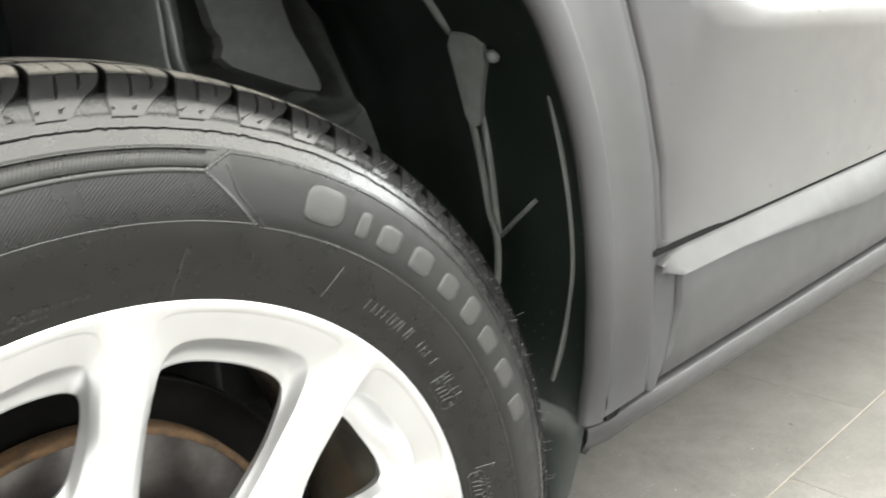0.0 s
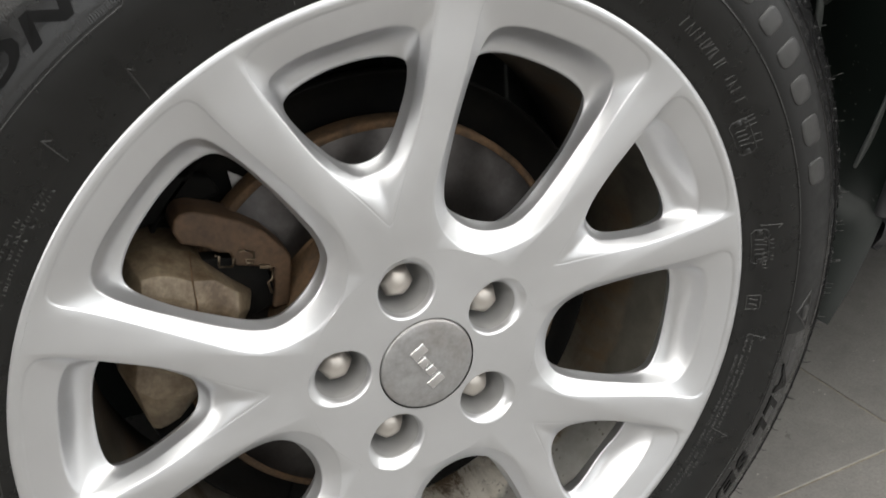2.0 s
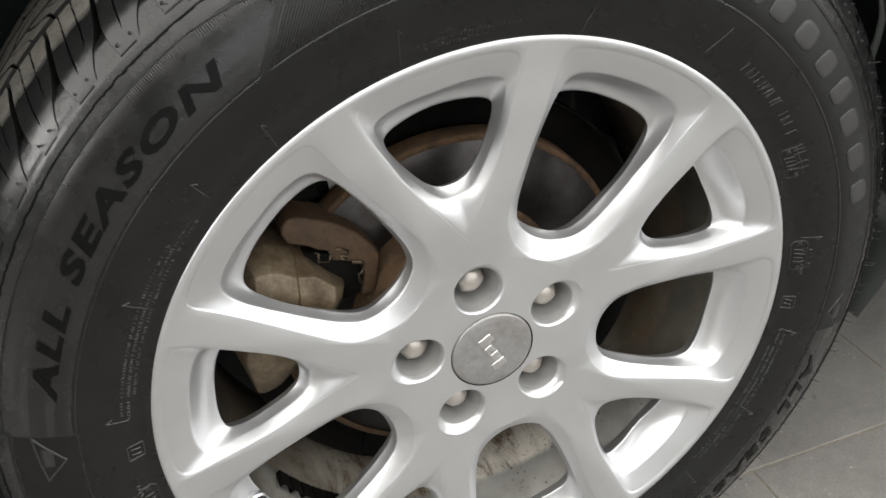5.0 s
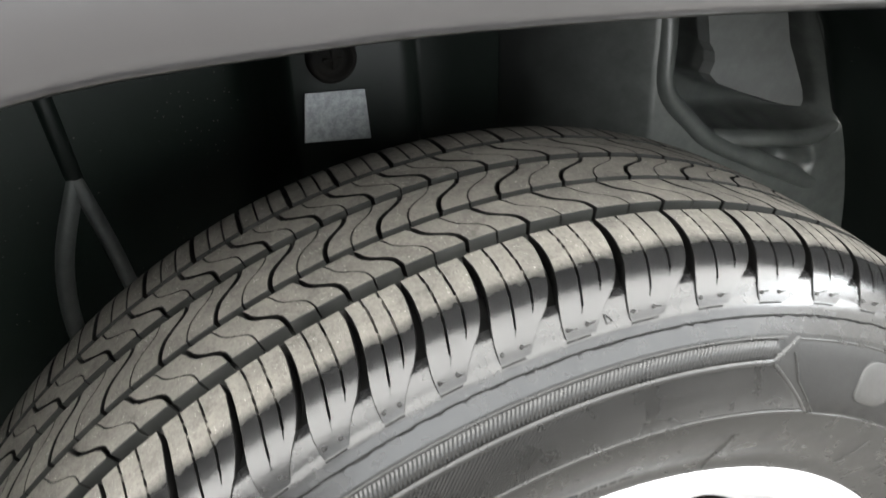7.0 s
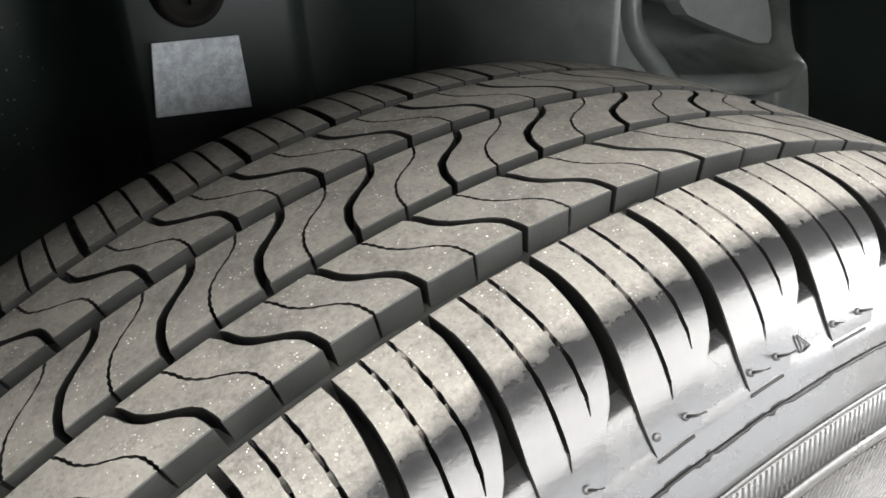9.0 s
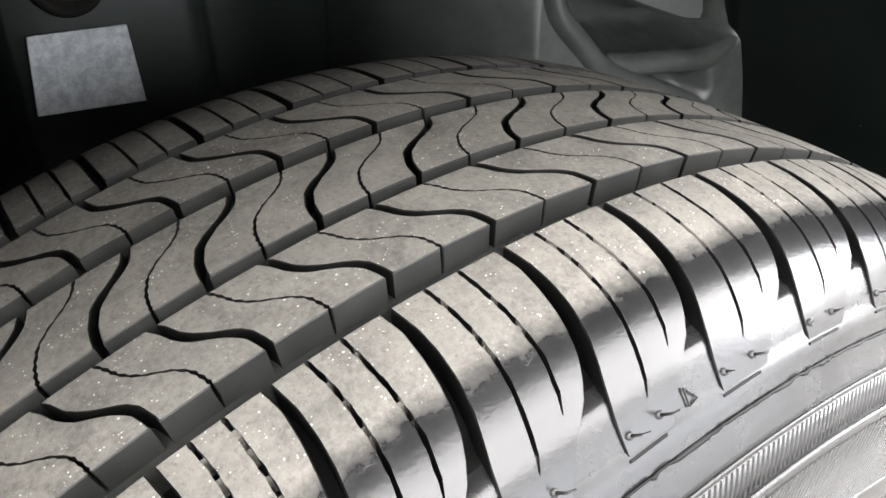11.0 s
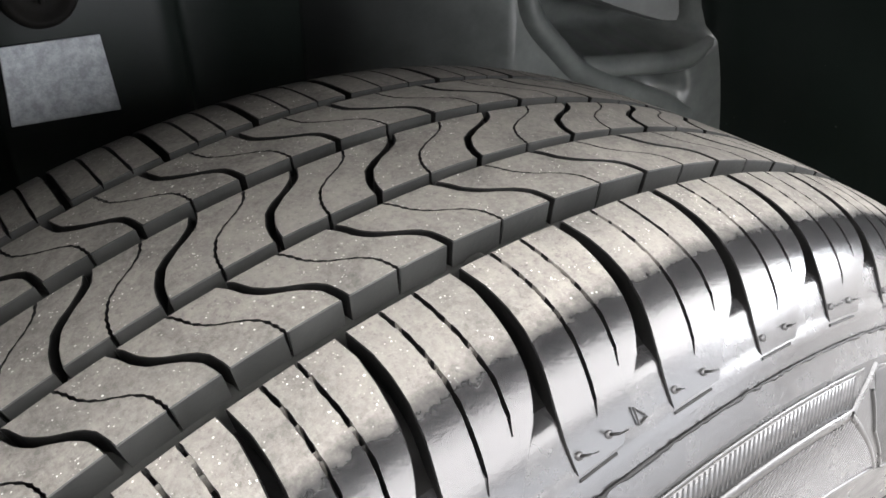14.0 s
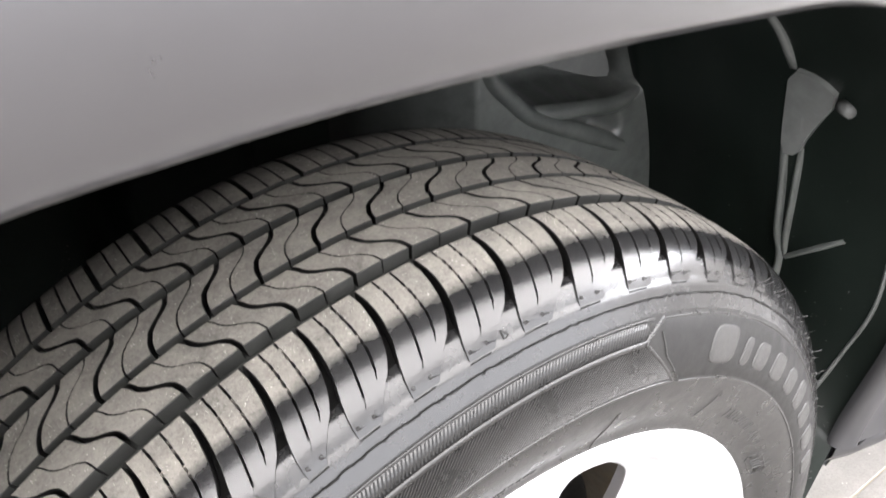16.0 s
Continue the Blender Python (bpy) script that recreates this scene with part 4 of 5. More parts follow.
far_s = [s_at_y(2 * YC - y) for y in (0.0545, 0.058, 0.062, 0.068, 0.074, 0.080, 0.085, 0.090, 0.0945)]
# mouths of the wide grooves of the middle ribs, one between two pitch lines
MOUTHS = [a + 0.455 * (b - a) for a, b in zip(FEET, FEET[1:])]
NEAR_TOP = [-30.04, -25.26, -20.79, -16.34, -12.09, -7.19, -2.34, 3.21, 9.35, 15.25]
first = min(range(len(MOUTHS)), key=lambda i: abs(MOUTHS[i] - NEAR_TOP[0]))
MOUTHS[first:first + len(NEAR_TOP)] = NEAR_TOP


def mouth(k):
    n = len(MOUTHS)
    return MOUTHS[k % n] + 360 * (k // n)


def rib_edge(curve, k, y, side):
    """Edge of the wide groove k of a middle rib at depth y; side 1 is the far side of the groove."""
    c = curve(y)
    pitch = (mouth(k + 1) - mouth(k) if c > 0 else mouth(k) - mouth(k - 1)) / 5.1
    return mouth(k) + c * pitch + side * groove_width(curve, y) / 2


def far_edge(k, s, side):
    return mouth(k) + far_t(2 * YC - skin(s)[0]) + side * 0.2


rest = []
for k in range(len(FEET) - 1):
    a, b = FEET[k], FEET[k + 1]
    step = b - a
    q = min(1.1, max(0.95, step / 5.1))
    made = [
        block(near_s, lambda s: a + near_left(s) * q, lambda s: b + near_right(s) * q, [(sipe_a, near_s[0], s_at_y(-0.0876)), (sipe_b, near_s[0], s_at_y(-0.0824))], deep),
        flat_block(rib2_y, lambda y: rib_edge(rib2_t, k, y, 1), lambda y: rib_edge(rib2_t, k + 1, y, -1), 0.49),
        flat_block(center_y, lambda y: rib_edge(center_t, k, y, 1), lambda y: rib_edge(center_t, k + 1, y, -1), 0.49),
        flat_block(far2_y, lambda y: rib_edge(far2_t, k, y, 1), lambda y: rib_edge(far2_t, k + 1, y, -1), 0.5),
        block(far_s, lambda s: far_edge(k, s, 1), lambda s: far_edge(k + 1, s, -1), [(lambda s: 0.34, far_s[0], far_s[-1]), (lambda s: 0.67, far_s[0], far_s[-1])], deep, True),
    ]
    if -110 < a < 100:
        for v, f, idx in made:
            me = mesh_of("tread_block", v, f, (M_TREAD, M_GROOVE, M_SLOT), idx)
            me.set_sharp_from_angle(angle=radians(28))
            part("tread_block", me, tyre)
    else:
        rest.extend(made)
verts, faces = joined([(v, f) for v, f, _ in rest])
idx = [k for _, _, i in rest for k in i]
me = mesh_of("lower_tread", verts, faces, (M_TREAD, M_GROOVE, M_SLOT), idx)
me.set_sharp_from_angle(angle=radians(28))
tagged(part("lower_tread", me, tyre), "lower tread blocks of the tyre", kind="stuff")

# wear bars in the main grooves
for a in (-60.5, -1.2, 59.0):
    for y in (-0.0424, -0.0118, 0.0204, 0.0522):
        s, mir = skin_by_y(y)
        rows = []
        for da, h in ((-0.60, -0.0080), (-0.42, -0.0066), (-0.18, -0.0060), (0.18, -0.0060), (0.42, -0.0066), (0.60, -0.0080)):
            rows.append([point(a + da, s + ds, h, mir) for ds in (-0.0034, 0.0, 0.0034)])
        part("wear_bar", mesh_of("wear_bar", *sheet(rows, flip=mir), M_GROOVEFLOOR), tyre)


# ---- marks moulded on the sidewall; they come twice round the tyre
def band(a0, a1, s0, s1, lift, steps=None, ns=3, skew=0.0):
    """A raised strip of the sidewall between two angles and two arc lengths."""
    steps = steps or max(2, int(abs(a1 - a0) / 0.8) + 1)
    rows = []
    for t, h in [(0, -0.0004), (0, lift)] + [(u, lift) for u in np.linspace(0, 1, ns)[1:-1]] + [(1, lift), (1, -0.0004)]:
        rows.append([point(a0 + (a1 - a0) * u + skew * t, s0 + (s1 - s0) * t, h if 0 < i < steps else (h if h < 0 else lift * 0.3)) for i, u in enumerate(np.linspace(0, 1, steps + 1))])
    return sheet(rows)


def stroke(a0, r0, a1, r1, width, lift, n=6):
    """A raised line on the sidewall from (angle, radius) to (angle, radius)."""
    rows = []
    d = Vector((math.radians(a1 - a0) * (r0 + r1) / 2, r1 - r0))
    side = Vector((-d.y, d.x)).normalized() * width / 2
    for u in np.linspace(0, 1, n):
        a, r = a0 + (a1 - a0) * u, r0 + (r1 - r0) * u
        rows.append([point(a + math.degrees(w * side.x / r), s_at_r(r + w * side.y), h) for w, h in ((-1, -0.0003), (-0.5, lift), (0.5, lift), (1, -0.0003))])
    return sheet(rows)


def louvres(a0, a1, r_in, r_out, pitch, slant, lift, n=4):
    """Slanted ribs set close side by side, each with a flat top, two slopes and a narrow gap."""
    out = []
    for a in np.arange(a0, a1, pitch):
        lo, hi, turned = (q(a) if callable(q) else q for q in (r_in, r_out, slant))
        along = math.radians(turned) * (lo + hi) / 2
        across = math.radians(pitch) * (lo + hi) / 4 * math.cos(math.atan2(along, hi - lo))
        side = Vector((hi - lo, -along)).normalized() * across
        rows = []
        for u in np.linspace(0, 1, n):
            ang, r = a + turned * u, lo + (hi - lo) * u
            rows.append([point(ang + math.degrees(w * side.x / r), s_at_r(r + w * side.y), h) for w, h in ((-0.96, -0.0002), (-0.5, lift), (0.3, lift * 0.85), (0.74, -0.0002))])
        out.append(sheet(rows, flip=True))
    return joined(out)


def hatch(a0, a1, r_in, r_out, pitch, slant, lift, fill=0.5, lean=0.0):
    """Fine slanted ribs between two radii; lean moves the inner ends of the field."""
    out = []
    for a in np.arange(a0, a1, pitch):
        out.append(stroke(a, r_in(a) if callable(r_in) else r_in, a + (slant(a) if callable(slant) else slant), r_out(a) if callable(r_out) else r_out, math.radians(pitch) * 0.29 * fill * 2, lift, 4))
    return joined(out)


def arc(a0, a1, r, width, lift):
    return band(a0, a1, s_at_r(r + width / 2), s_at_r(r - width / 2), lift)


def panel_out(a):
    """Outer edge of the panel under the words, rounded down at its tip."""
    return float(np.interp(a, [-80, -32, -28, -26, -25, -24.6, -24.4], [0.3150, 0.3140, 0.3120, 0.3103, 0.3085, 0.3060, 0.3020]))


def panel_in(a):
    """Inner edge of the panel; its tip is cut off at a slant."""
    return float(np.interp(a, [-80, -29.4, -24.4], [0.2785, 0.2785, 0.3005]))


def field_reach(a):
    """Share of a rib of the hatched field that fits before its slanted front edge."""
    return max(0.02, min(1.0, (19.66 - a) / 10.2))


for turn in (0, 180):
    R = lambda a: a + turn
    # hatched band and hatched field between the two tips
    bed = part("band_bed", mesh_of("band_bed", *band(R(-23.6), R(14.6), s_at_r(0.3115), s_at_r(0.3028), 0.00008), M_RAISED), tyre, "dark recessed band of the sidewall")
    part("hatched_band", mesh_of("hatched_band", *hatch(R(-23.4), R(14.2), 0.3036, 0.3108, 0.36, 0.55, 0.00012, 0.42), M_NAMEPANEL, smooth=False), bed, "hatched band moulded on the sidewall")["kind"] = "stuff"
    part("hatched_field", mesh_of("hatched_field", *louvres(R(-28.2), R(19.3), 0.2785, lambda a: 0.2785 + 0.0212 * field_reach(a - turn), 0.42, lambda a: 4.6 * field_reach(a - turn), 0.0006), M_RAISED, smooth=False), tyre, "finely hatched field moulded on the sidewall")["kind"] = "stuff"
    lines = [arc(R(-24.6), R(15.6), 0.3120, 0.0010, 0.0006), arc(R(-23.0), R(14.4), 0.3016, 0.0026, 0.0007), arc(R(-28.6), R(20.4), 0.2772, 0.0010, 0.0007),
             stroke(R(-23.1), 0.3013, R(-28.5), 0.2772, 0.0011, 0.0006), stroke(R(-23.3), 0.3020, R(-24.7), 0.3118, 0.0011, 0.0006),
             stroke(R(14.2), 0.3013, R(20.0), 0.2774, 0.0026, 0.0007), stroke(R(14.3), 0.3018, R(17.0), 0.3119, 0.0024, 0.0007),
             stroke(R(16.6), 0.3055, R(17.7), 0.2923, 0.0011, 0.0006), stroke(R(17.7), 0.2923, R(21.3), 0.2762, 0.0011, 0.0006),
             *[stroke(R(q), panel_out(q), R(q + 1.2), panel_out(q + 1.2), 0.0010, 0.0006, 3) for q in np.arange(-80.0, -25.3, 1.2)], stroke(R(-24.9), 0.3080, R(-24.4), 0.3010, 0.0010, 0.0006, 3),
             stroke(R(-24.4), 0.3010, R(-29.6), 0.2772, 0.0010, 0.0006), arc(R(-80), R(-29.6), 0.2772, 0.0009, 0.0006),
             arc(R(20.7), R(100), 0.2760, 0.0008, 0.0006), arc(R(16.8), R(100), 0.3112, 0.0009, 0.0005)]
    for q in lines:
        part("moulded_line", mesh_of("moulded_line", *q, M_RAISED), tyre)
    # textured panel under the words
    rows = [[point(R(q), s_at_r(panel_out(q) + (panel_in(q) - panel_out(q)) * u), 0.00022 if 0 < u < 1 else -0.0002) for q in np.arange(-80, -24.3, 0.5)] for u in (0.0, 0.03, 0.2, 0.4, 0.6, 0.8, 0.97, 1.0)]
    panel = part("word_panel", mesh_of("word_panel", *sheet(rows), M_PANEL), tyre, "glossy raised panel under the words")
    part("textured_panel", mesh_of("textured_panel", *hatch(R(-80), R(-24.6), lambda a: panel_in(a - turn) + 0.0006, lambda a: panel_out(a - turn) - 0.0008, 0.26, 0.5, 0.00034, 0.55), M_PANEL, smooth=False), panel, "fine ribs of the panel")["kind"] = "stuff"
    # radial flow lines and vents
    marks = []
    for a, r0, r1 in ((12.4, 0.238, 0.2640), (-14.3, 0.238, 0.2607), (33.4, 0.247, 0.2672), (80.0, 0.2485, 0.2632), (100.2, 0.2485, 0.2612), (-33.5, 0.238, 0.256), (118.5, 0.247, 0.262), (136.0, 0.247, 0.262)):
        marks.append(stroke(R(a - 0.35), r0, R(a + 0.25), r1, 0.0007, 0.0005))
        marks.append(stroke(R(a + 0.2), r1, R(a + 0.75), r1 - 0.0035, 0.0005, 0.0005, 3))
    part("flow_marks", mesh_of("flow_marks", *joined(marks), M_FINEMARK), tyre, "thin moulding marks across the sidewall")["kind"] = "stuff"
    # small unreadable lines, as plain bars
    bars = []
    rng = random.Random(5)
    for a0, a1, r0, r1, w in ((-12.5, 2.5, 0.2445, 0.2468, 0.75), (-11.0, -2.0, 0.2412, 0.2426, 0.6), (39.5, 50.0, 0.2510, 0.2580, 1.35), (52.5, 57.0, 0.2510, 0.2575, 1.3), (60.0, 65.5, 0.2510, 0.2580, 1.35),
                              (82.0, 88.0, 0.2500, 0.2525, 0.9), (82.5, 87.0, 0.2545, 0.2570, 0.9), (-80.0, -62.0, 0.2475, 0.2493, 0.8), (-79.0, -66.0, 0.2515, 0.2530, 0.8), (104.0, 132.0, 0.2440, 0.2458, 0.7),
                              (104.0, 132.0, 0.2476, 0.2494, 0.7), (106.0, 128.0, 0.2512, 0.2530, 0.7)):
        a = a0
        while a < a1:
            step = w * rng.uniform(0.5, 1.0)
            if rng.random() < 0.82:
                bars.append(stroke(R(a), r0, R(a + 0.12), r1, 0.0006 if w < 1 else 0.0009, 0.0004, 2))
                if rng.random() < 0.5:
                    bars.append(stroke(R(a), r0 if rng.random() < 0.5 else r1, R(a + 0.55 * step), r1 if rng.random() < 0.5 else r0, 0.0005, 0.0004, 2))
            a += step
    part("small_print", mesh_of("small_print", *joined(bars), M_FINEMARK), tyre, "rows of tiny unreadable moulded characters")["kind"] = "stuff"
    # framed date and mould stamps
    for a, r, w, h in ((-96.5, 0.2475, 5.2, 0.0115), (-117.0, 0.2475, 5.2, 0.0115)):
        fr = [arc(R(a - w / 2), R(a + w / 2), r + h / 2, 0.0007, 0.0005), arc(R(a - w / 2), R(a + w / 2), r - h / 2, 0.0007, 0.0005)]
        for e in (-1, 1):
            fr.append(stroke(R(a + e * (w / 2 + 0.5)), r - h * 0.25, R(a + e * (w / 2 + 0.5)), r + h * 0.25, 0.0008, 0.0005, 2))
            fr.append(stroke(R(a + e * w / 2), r - h / 2, R(a + e * (w / 2 + 0.5)), r - h * 0.25, 0.0008, 0.0005, 2))
            fr.append(stroke(R(a + e * w / 2), r + h / 2, R(a + e * (w / 2 + 0.5)), r + h * 0.25, 0.0008, 0.0005, 2))
            fr.append(band(R(a + e * w * 0.5 - 0.45), R(a + e * w * 0.5 + 0.45), s_at_r(r + 0.002), s_at_r(r - 0.002), 0.0012, 2))
        for k in range(4):
            fr.append(stroke(R(a - w * 0.25 + k * w * 0.165), r - 0.003, R(a - w * 0.25 + k * w * 0.165 + 0.2), r + 0.003, 0.0010, 0.0006, 2))
        part("mould_stamp", mesh_of("mould_stamp", *joined(fr), M_RAISED), tyre, "small framed stamp with plain bars")["kind"] = "stuff"
    fr = [stroke(R(-87.4), 0.2420, R(-87.4), 0.2515, 0.0007, 0.0005, 2), stroke(R(-84.9), 0.2420, R(-84.9), 0.2515, 0.0007, 0.0005, 2), arc(R(-87.4), R(-84.9), 0.2515, 0.0007, 0.0005), arc(R(-87.4), R(-84.9), 0.2420, 0.0007, 0.0005),
          stroke(R(-86.8), 0.2440, R(-86.5), 0.2495, 0.0012, 0.0006, 2), stroke(R(-85.9), 0.2440, R(-85.6), 0.2495, 0.0012, 0.0006, 2)]
    part("square_stamp", mesh_of("square_stamp", *joined(fr), M_FINEMARK), tyre, "small square stamp with plain bars")


def text_mesh(words, bold=0.0, spacing=1.0):
    """The outline of words with the built-in font, as flat points and faces."""
    cu = bpy.data.curves.new("words", "FONT")
    cu.body, cu.size, cu.offset, cu.space_character, cu.resolution_u = words, 1.0, bold, spacing, 3
    ob = new("words", cu)
    me = ob.evaluated_get(bpy.context.evaluated_depsgraph_get()).to_mesh()
    v, f = [tuple(p.co[:2]) for p in me.vertices], [tuple(q.vertices) for q in me.polygons]
    bpy.data.objects.remove(ob)
    return np.array(v), f


def raised_words(words, a0, a1, r0, r1, lift, turn, italic=0.0):
    """Words laid round the sidewall with their tops outwards."""
    v, f = text_mesh(words, 0.038, 1.16)
    x0, x1, y0, y1 = v[:, 0].min(), v[:, 0].max(), v[:, 1].min(), v[:, 1].max()
    u, w = (v[:, 0] - x0) / (x1 - x0), (v[:, 1] - y0) / (y1 - y0)
    at = [(a0 + (a1 - a0) * uu + italic * ww + turn, s_at_r(r0 + (r1 - r0) * ww)) for uu, ww in zip(u, w)]
    top = [point(a, s, lift) for a, s in at]
    low = [point(a, s, -0.0003) for a, s in at]
    n = len(top)
    count = {}
    for q in f:
        for k in range(len(q)):
            e = (q[k], q[(k + 1) % len(q)])
            count[e] = 1
    sides = [(a, a + n, b + n, b) for a, b in count if (b, a) not in count]
    return top + low, list(f) + sides


def pad_shape(a, half, r0, r1, lift):
    """A raised pad with rounded corners on the sidewall."""
    rows = []
    for k, h in ((1.0, -0.0003), (1.0, lift * 0.6), (0.93, lift), (0.6, lift), (0.25, lift), (0.01, lift)):
        row = []
        for q in np.linspace(0, 2 * math.pi, 28, endpoint=False):
            c, d = math.cos(q), math.sin(q)
            row.append(point(a + half * k * math.copysign(abs(c) ** 0.55, c) + 0.4 * d * k, s_at_r((r0 + r1) / 2 + (r1 - r0) / 2 * k * math.copysign(abs(d) ** 0.55, d)), h))
        rows.append(row)
    return sheet(rows, closed_u=True)


def islands(v, f):
    """Splits a mesh into its connected pieces."""
    root = list(range(len(v)))

    def find(k):
        while root[k] != k:
            root[k] = root[root[k]]
            k = root[k]
        return k

    for q in f:
        for k in q[1:]:
            root[find(k)] = find(q[0])
    groups = {}
    for q in f:
        groups.setdefault(find(q[0]), []).append(q)
    for qs in groups.values():
        used = sorted({k for q in qs for k in q})
        at = {k: i for i, k in enumerate(used)}
        yield [v[k] for k in used], [tuple(at[k] for k in q) for q in qs]


for turn in (0, 180):
    for lv, lf in islands(*raised_words("ALL SEASON", -75.0, -33.0, 0.2862, 0.2990, 0.0009, turn, 1.3)):
        part("letter", mesh_of("letter", lv, lf, M_LETTER, smooth=False), tyre, "raised black letter of the words ALL SEASON")
    rows = []
    for u in (0.0, 0.03, 0.25, 0.5, 0.75, 0.97, 1.0):
        r = 0.3106 + (0.2768 - 0.3106) * u
        a0 = float(np.interp(-r, [-0.3106, -0.3055, -0.2923, -0.2762], [17.0, 16.8, 17.9, 21.4]))
        rows.append([point(a + turn, s_at_r(r), 0.00015 if 0 < u < 1 else -0.0002) for a in np.linspace(a0, 100, 84)])
    name_panel = part("name_panel", mesh_of("name_panel", *sheet(rows), M_NAMEPANEL), tyre, "dull dark panel of the sidewall under the maker's name")
    # the maker's name, as plain pale shapes of its letters' size
    shapes = []
    for a, w, r0, r1 in ((28.6, 5.4, 0.2845, 0.3060), (34.3, 1.9, 0.2850, 0.3015), (38.6, 3.6, 0.2850, 0.3015), (44.6, 3.9, 0.2850, 0.3020), (50.6, 3.4, 0.2850, 0.3020), (56.2, 3.2, 0.2850, 0.3050), (61.8, 3.9, 0.2850, 0.3020),
                         (68.2, 4.3, 0.2850, 0.3020), (74.6, 3.8, 0.2850, 0.3020)):
        shapes.append(pad_shape(a + turn, w / 2, r0, r1, 0.0007))
    for k, q in enumerate(shapes):
        part("name_shape", mesh_of("name_shape", *q, M_GREYMARK), name_panel, "worn pale raised shape of the maker's name")
    shield = joined([stroke(93.5 + turn, 0.2960, 99.8 + turn, 0.3010, 0.0016, 0.0008), stroke(93.5 + turn, 0.2960, 96.5 + turn, 0.2840, 0.0016, 0.0008), stroke(99.8 + turn, 0.3010, 96.5 + turn, 0.2840, 0.0016, 0.0008),
                     band(95.6 + turn, 98.2 + turn, s_at_r(0.2975), s_at_r(0.2905), 0.0007, 4)])
    part("shield_shape", mesh_of("shield_shape", *shield, M_GREYMARK), tyre, "worn pale shield outline")

# step between the shoulder and the sidewall, with its torn flash edge
rows = []
rng, j0 = random.Random(9), 0.0
for da in np.arange(0, 360, 0.25):
    j = rng.uniform(-0.00045, 0.00045) if rng.random() < 0.5 else j0
    j0 = j
    rows.append([point(da, s_at_r(0.3211), 0.0), point(da, s_at_r(0.3209 + j), 0.0008), point(da, s_at_r(0.3204 + j), 0.0007), point(da, s_at_r(0.3200 + j), -0.0004)])
# near-black rubber, so that the shade along the torn edge is in its colour
part("flash_line", mesh_of("flash_line", *sheet(rows, closed_v=True), M_LETTER), tyre, "uneven moulding flash at the shoulder")

# vents and rubber hairs on each block's foot
hairs = []
rng = random.Random(3)
for k in range(len(FEET) - 1):
    a, step = FEET[k], FEET[k + 1] - FEET[k]
    if not -100 < a < 160:
        continue
    for da in (0.35, 0.36 * step):
        s = s_at_r(0.3296)
        base = Vector(point(a + da, s, 0.0))
        tip = Vector(point(a + da, s, 0.01))
        out = (tip - base).normalized()
        length = rng.choice((0.0009, 0.0030, 0.0045, 0.0060))
        bend = Vector((rng.uniform(0.2, 0.9), 0, rng.uniform(-0.1, 0.3)))
        hairs.append(joined([tube([base - out * 0.0005, base + out * 0.0005], 0.0011, 8, 0.8),
                             tube([base, base + out * length * 0.5 + bend * length * 0.25, base + out * length * 0.75 + bend * length * 0.8], 0.00042, 5, 0.6)]))
    if rng.random() < 0.8:
        base = Vector(point(a + 0.5 * step, s_at_y(-0.0745 - rng.uniform(0, 0.012)), 0.0))
        out = (Vector(point(a + 0.5 * step, s_at_y(-0.078), 0.01)) - Vector(point(a + 0.5 * step, s_at_y(-0.078), 0.0))).normalized()
        if a > 60:
            hairs.append(tube([base, base + out * 0.006 + Vector((0, -0.002, 0.001))], 0.00035, 5, 0.6))
# hairs low on the tyre get a lighter rubber, for the light they catch
for q in hairs:
    part("vent_hair", mesh_of("vent_hair", *q, M_BLACK if q[0][0][2] > 0.13 else M_FINEMARK), tyre)
# a dark strip for the shade below the step under the left part of each block's foot
for k in range(len(FEET) - 1):
    a, step = FEET[k], FEET[k + 1] - FEET[k]
    if -110 < a < 110:
        wide = step - 2.75 * min(1.1, step / 5.1)
        part("foot_step", mesh_of("foot_step", *stroke(a - 0.02, 0.3256, a + wide * 0.80, 0.3257, 0.0009, 0.0003, 5), M_LETTER), tyre)
tri = joined([stroke(-1.08, 0.3276, -1.08, 0.3312, 0.00024, 0.00025, 2), stroke(-1.08, 0.3312, -0.55, 0.3282, 0.00024, 0.00025, 2), stroke(-0.55, 0.3282, -1.08, 0.3276, 0.00024, 0.00025, 2)])
part("triangle_mark", mesh_of("triangle_mark", *tri, M_RAISED), tyre, "small triangular wear mark")

# ---------------------------------------------------------------- the rim: ten spokes in five pairs
LUG0 = -9.95        # angle of the first wheel nut
SPLIT = 14.0        # half the sector of a pair of spokes, degrees


FACE_R = np.linspace(0.0, 0.26, 521)
FACE_Y = np.interp(FACE_R, [0.030, 0.060, 0.080, 0.110, 0.150, 0.190, 0.212, 0.2185, 0.2235, 0.2400], [-0.0795, -0.0800, -0.0812, -0.0845, -0.0885, -0.0920, -0.0940, -0.0950, -0.0958, -0.0985])
for _ in range(3):
    FACE_Y = np.convolve(np.pad(FACE_Y, 5, mode="edge"), np.ones(11) / 11, mode="valid")


def front_y(r):
    """Height of the spokes' faces."""
    return np.interp(r, FACE_R, FACE_Y)


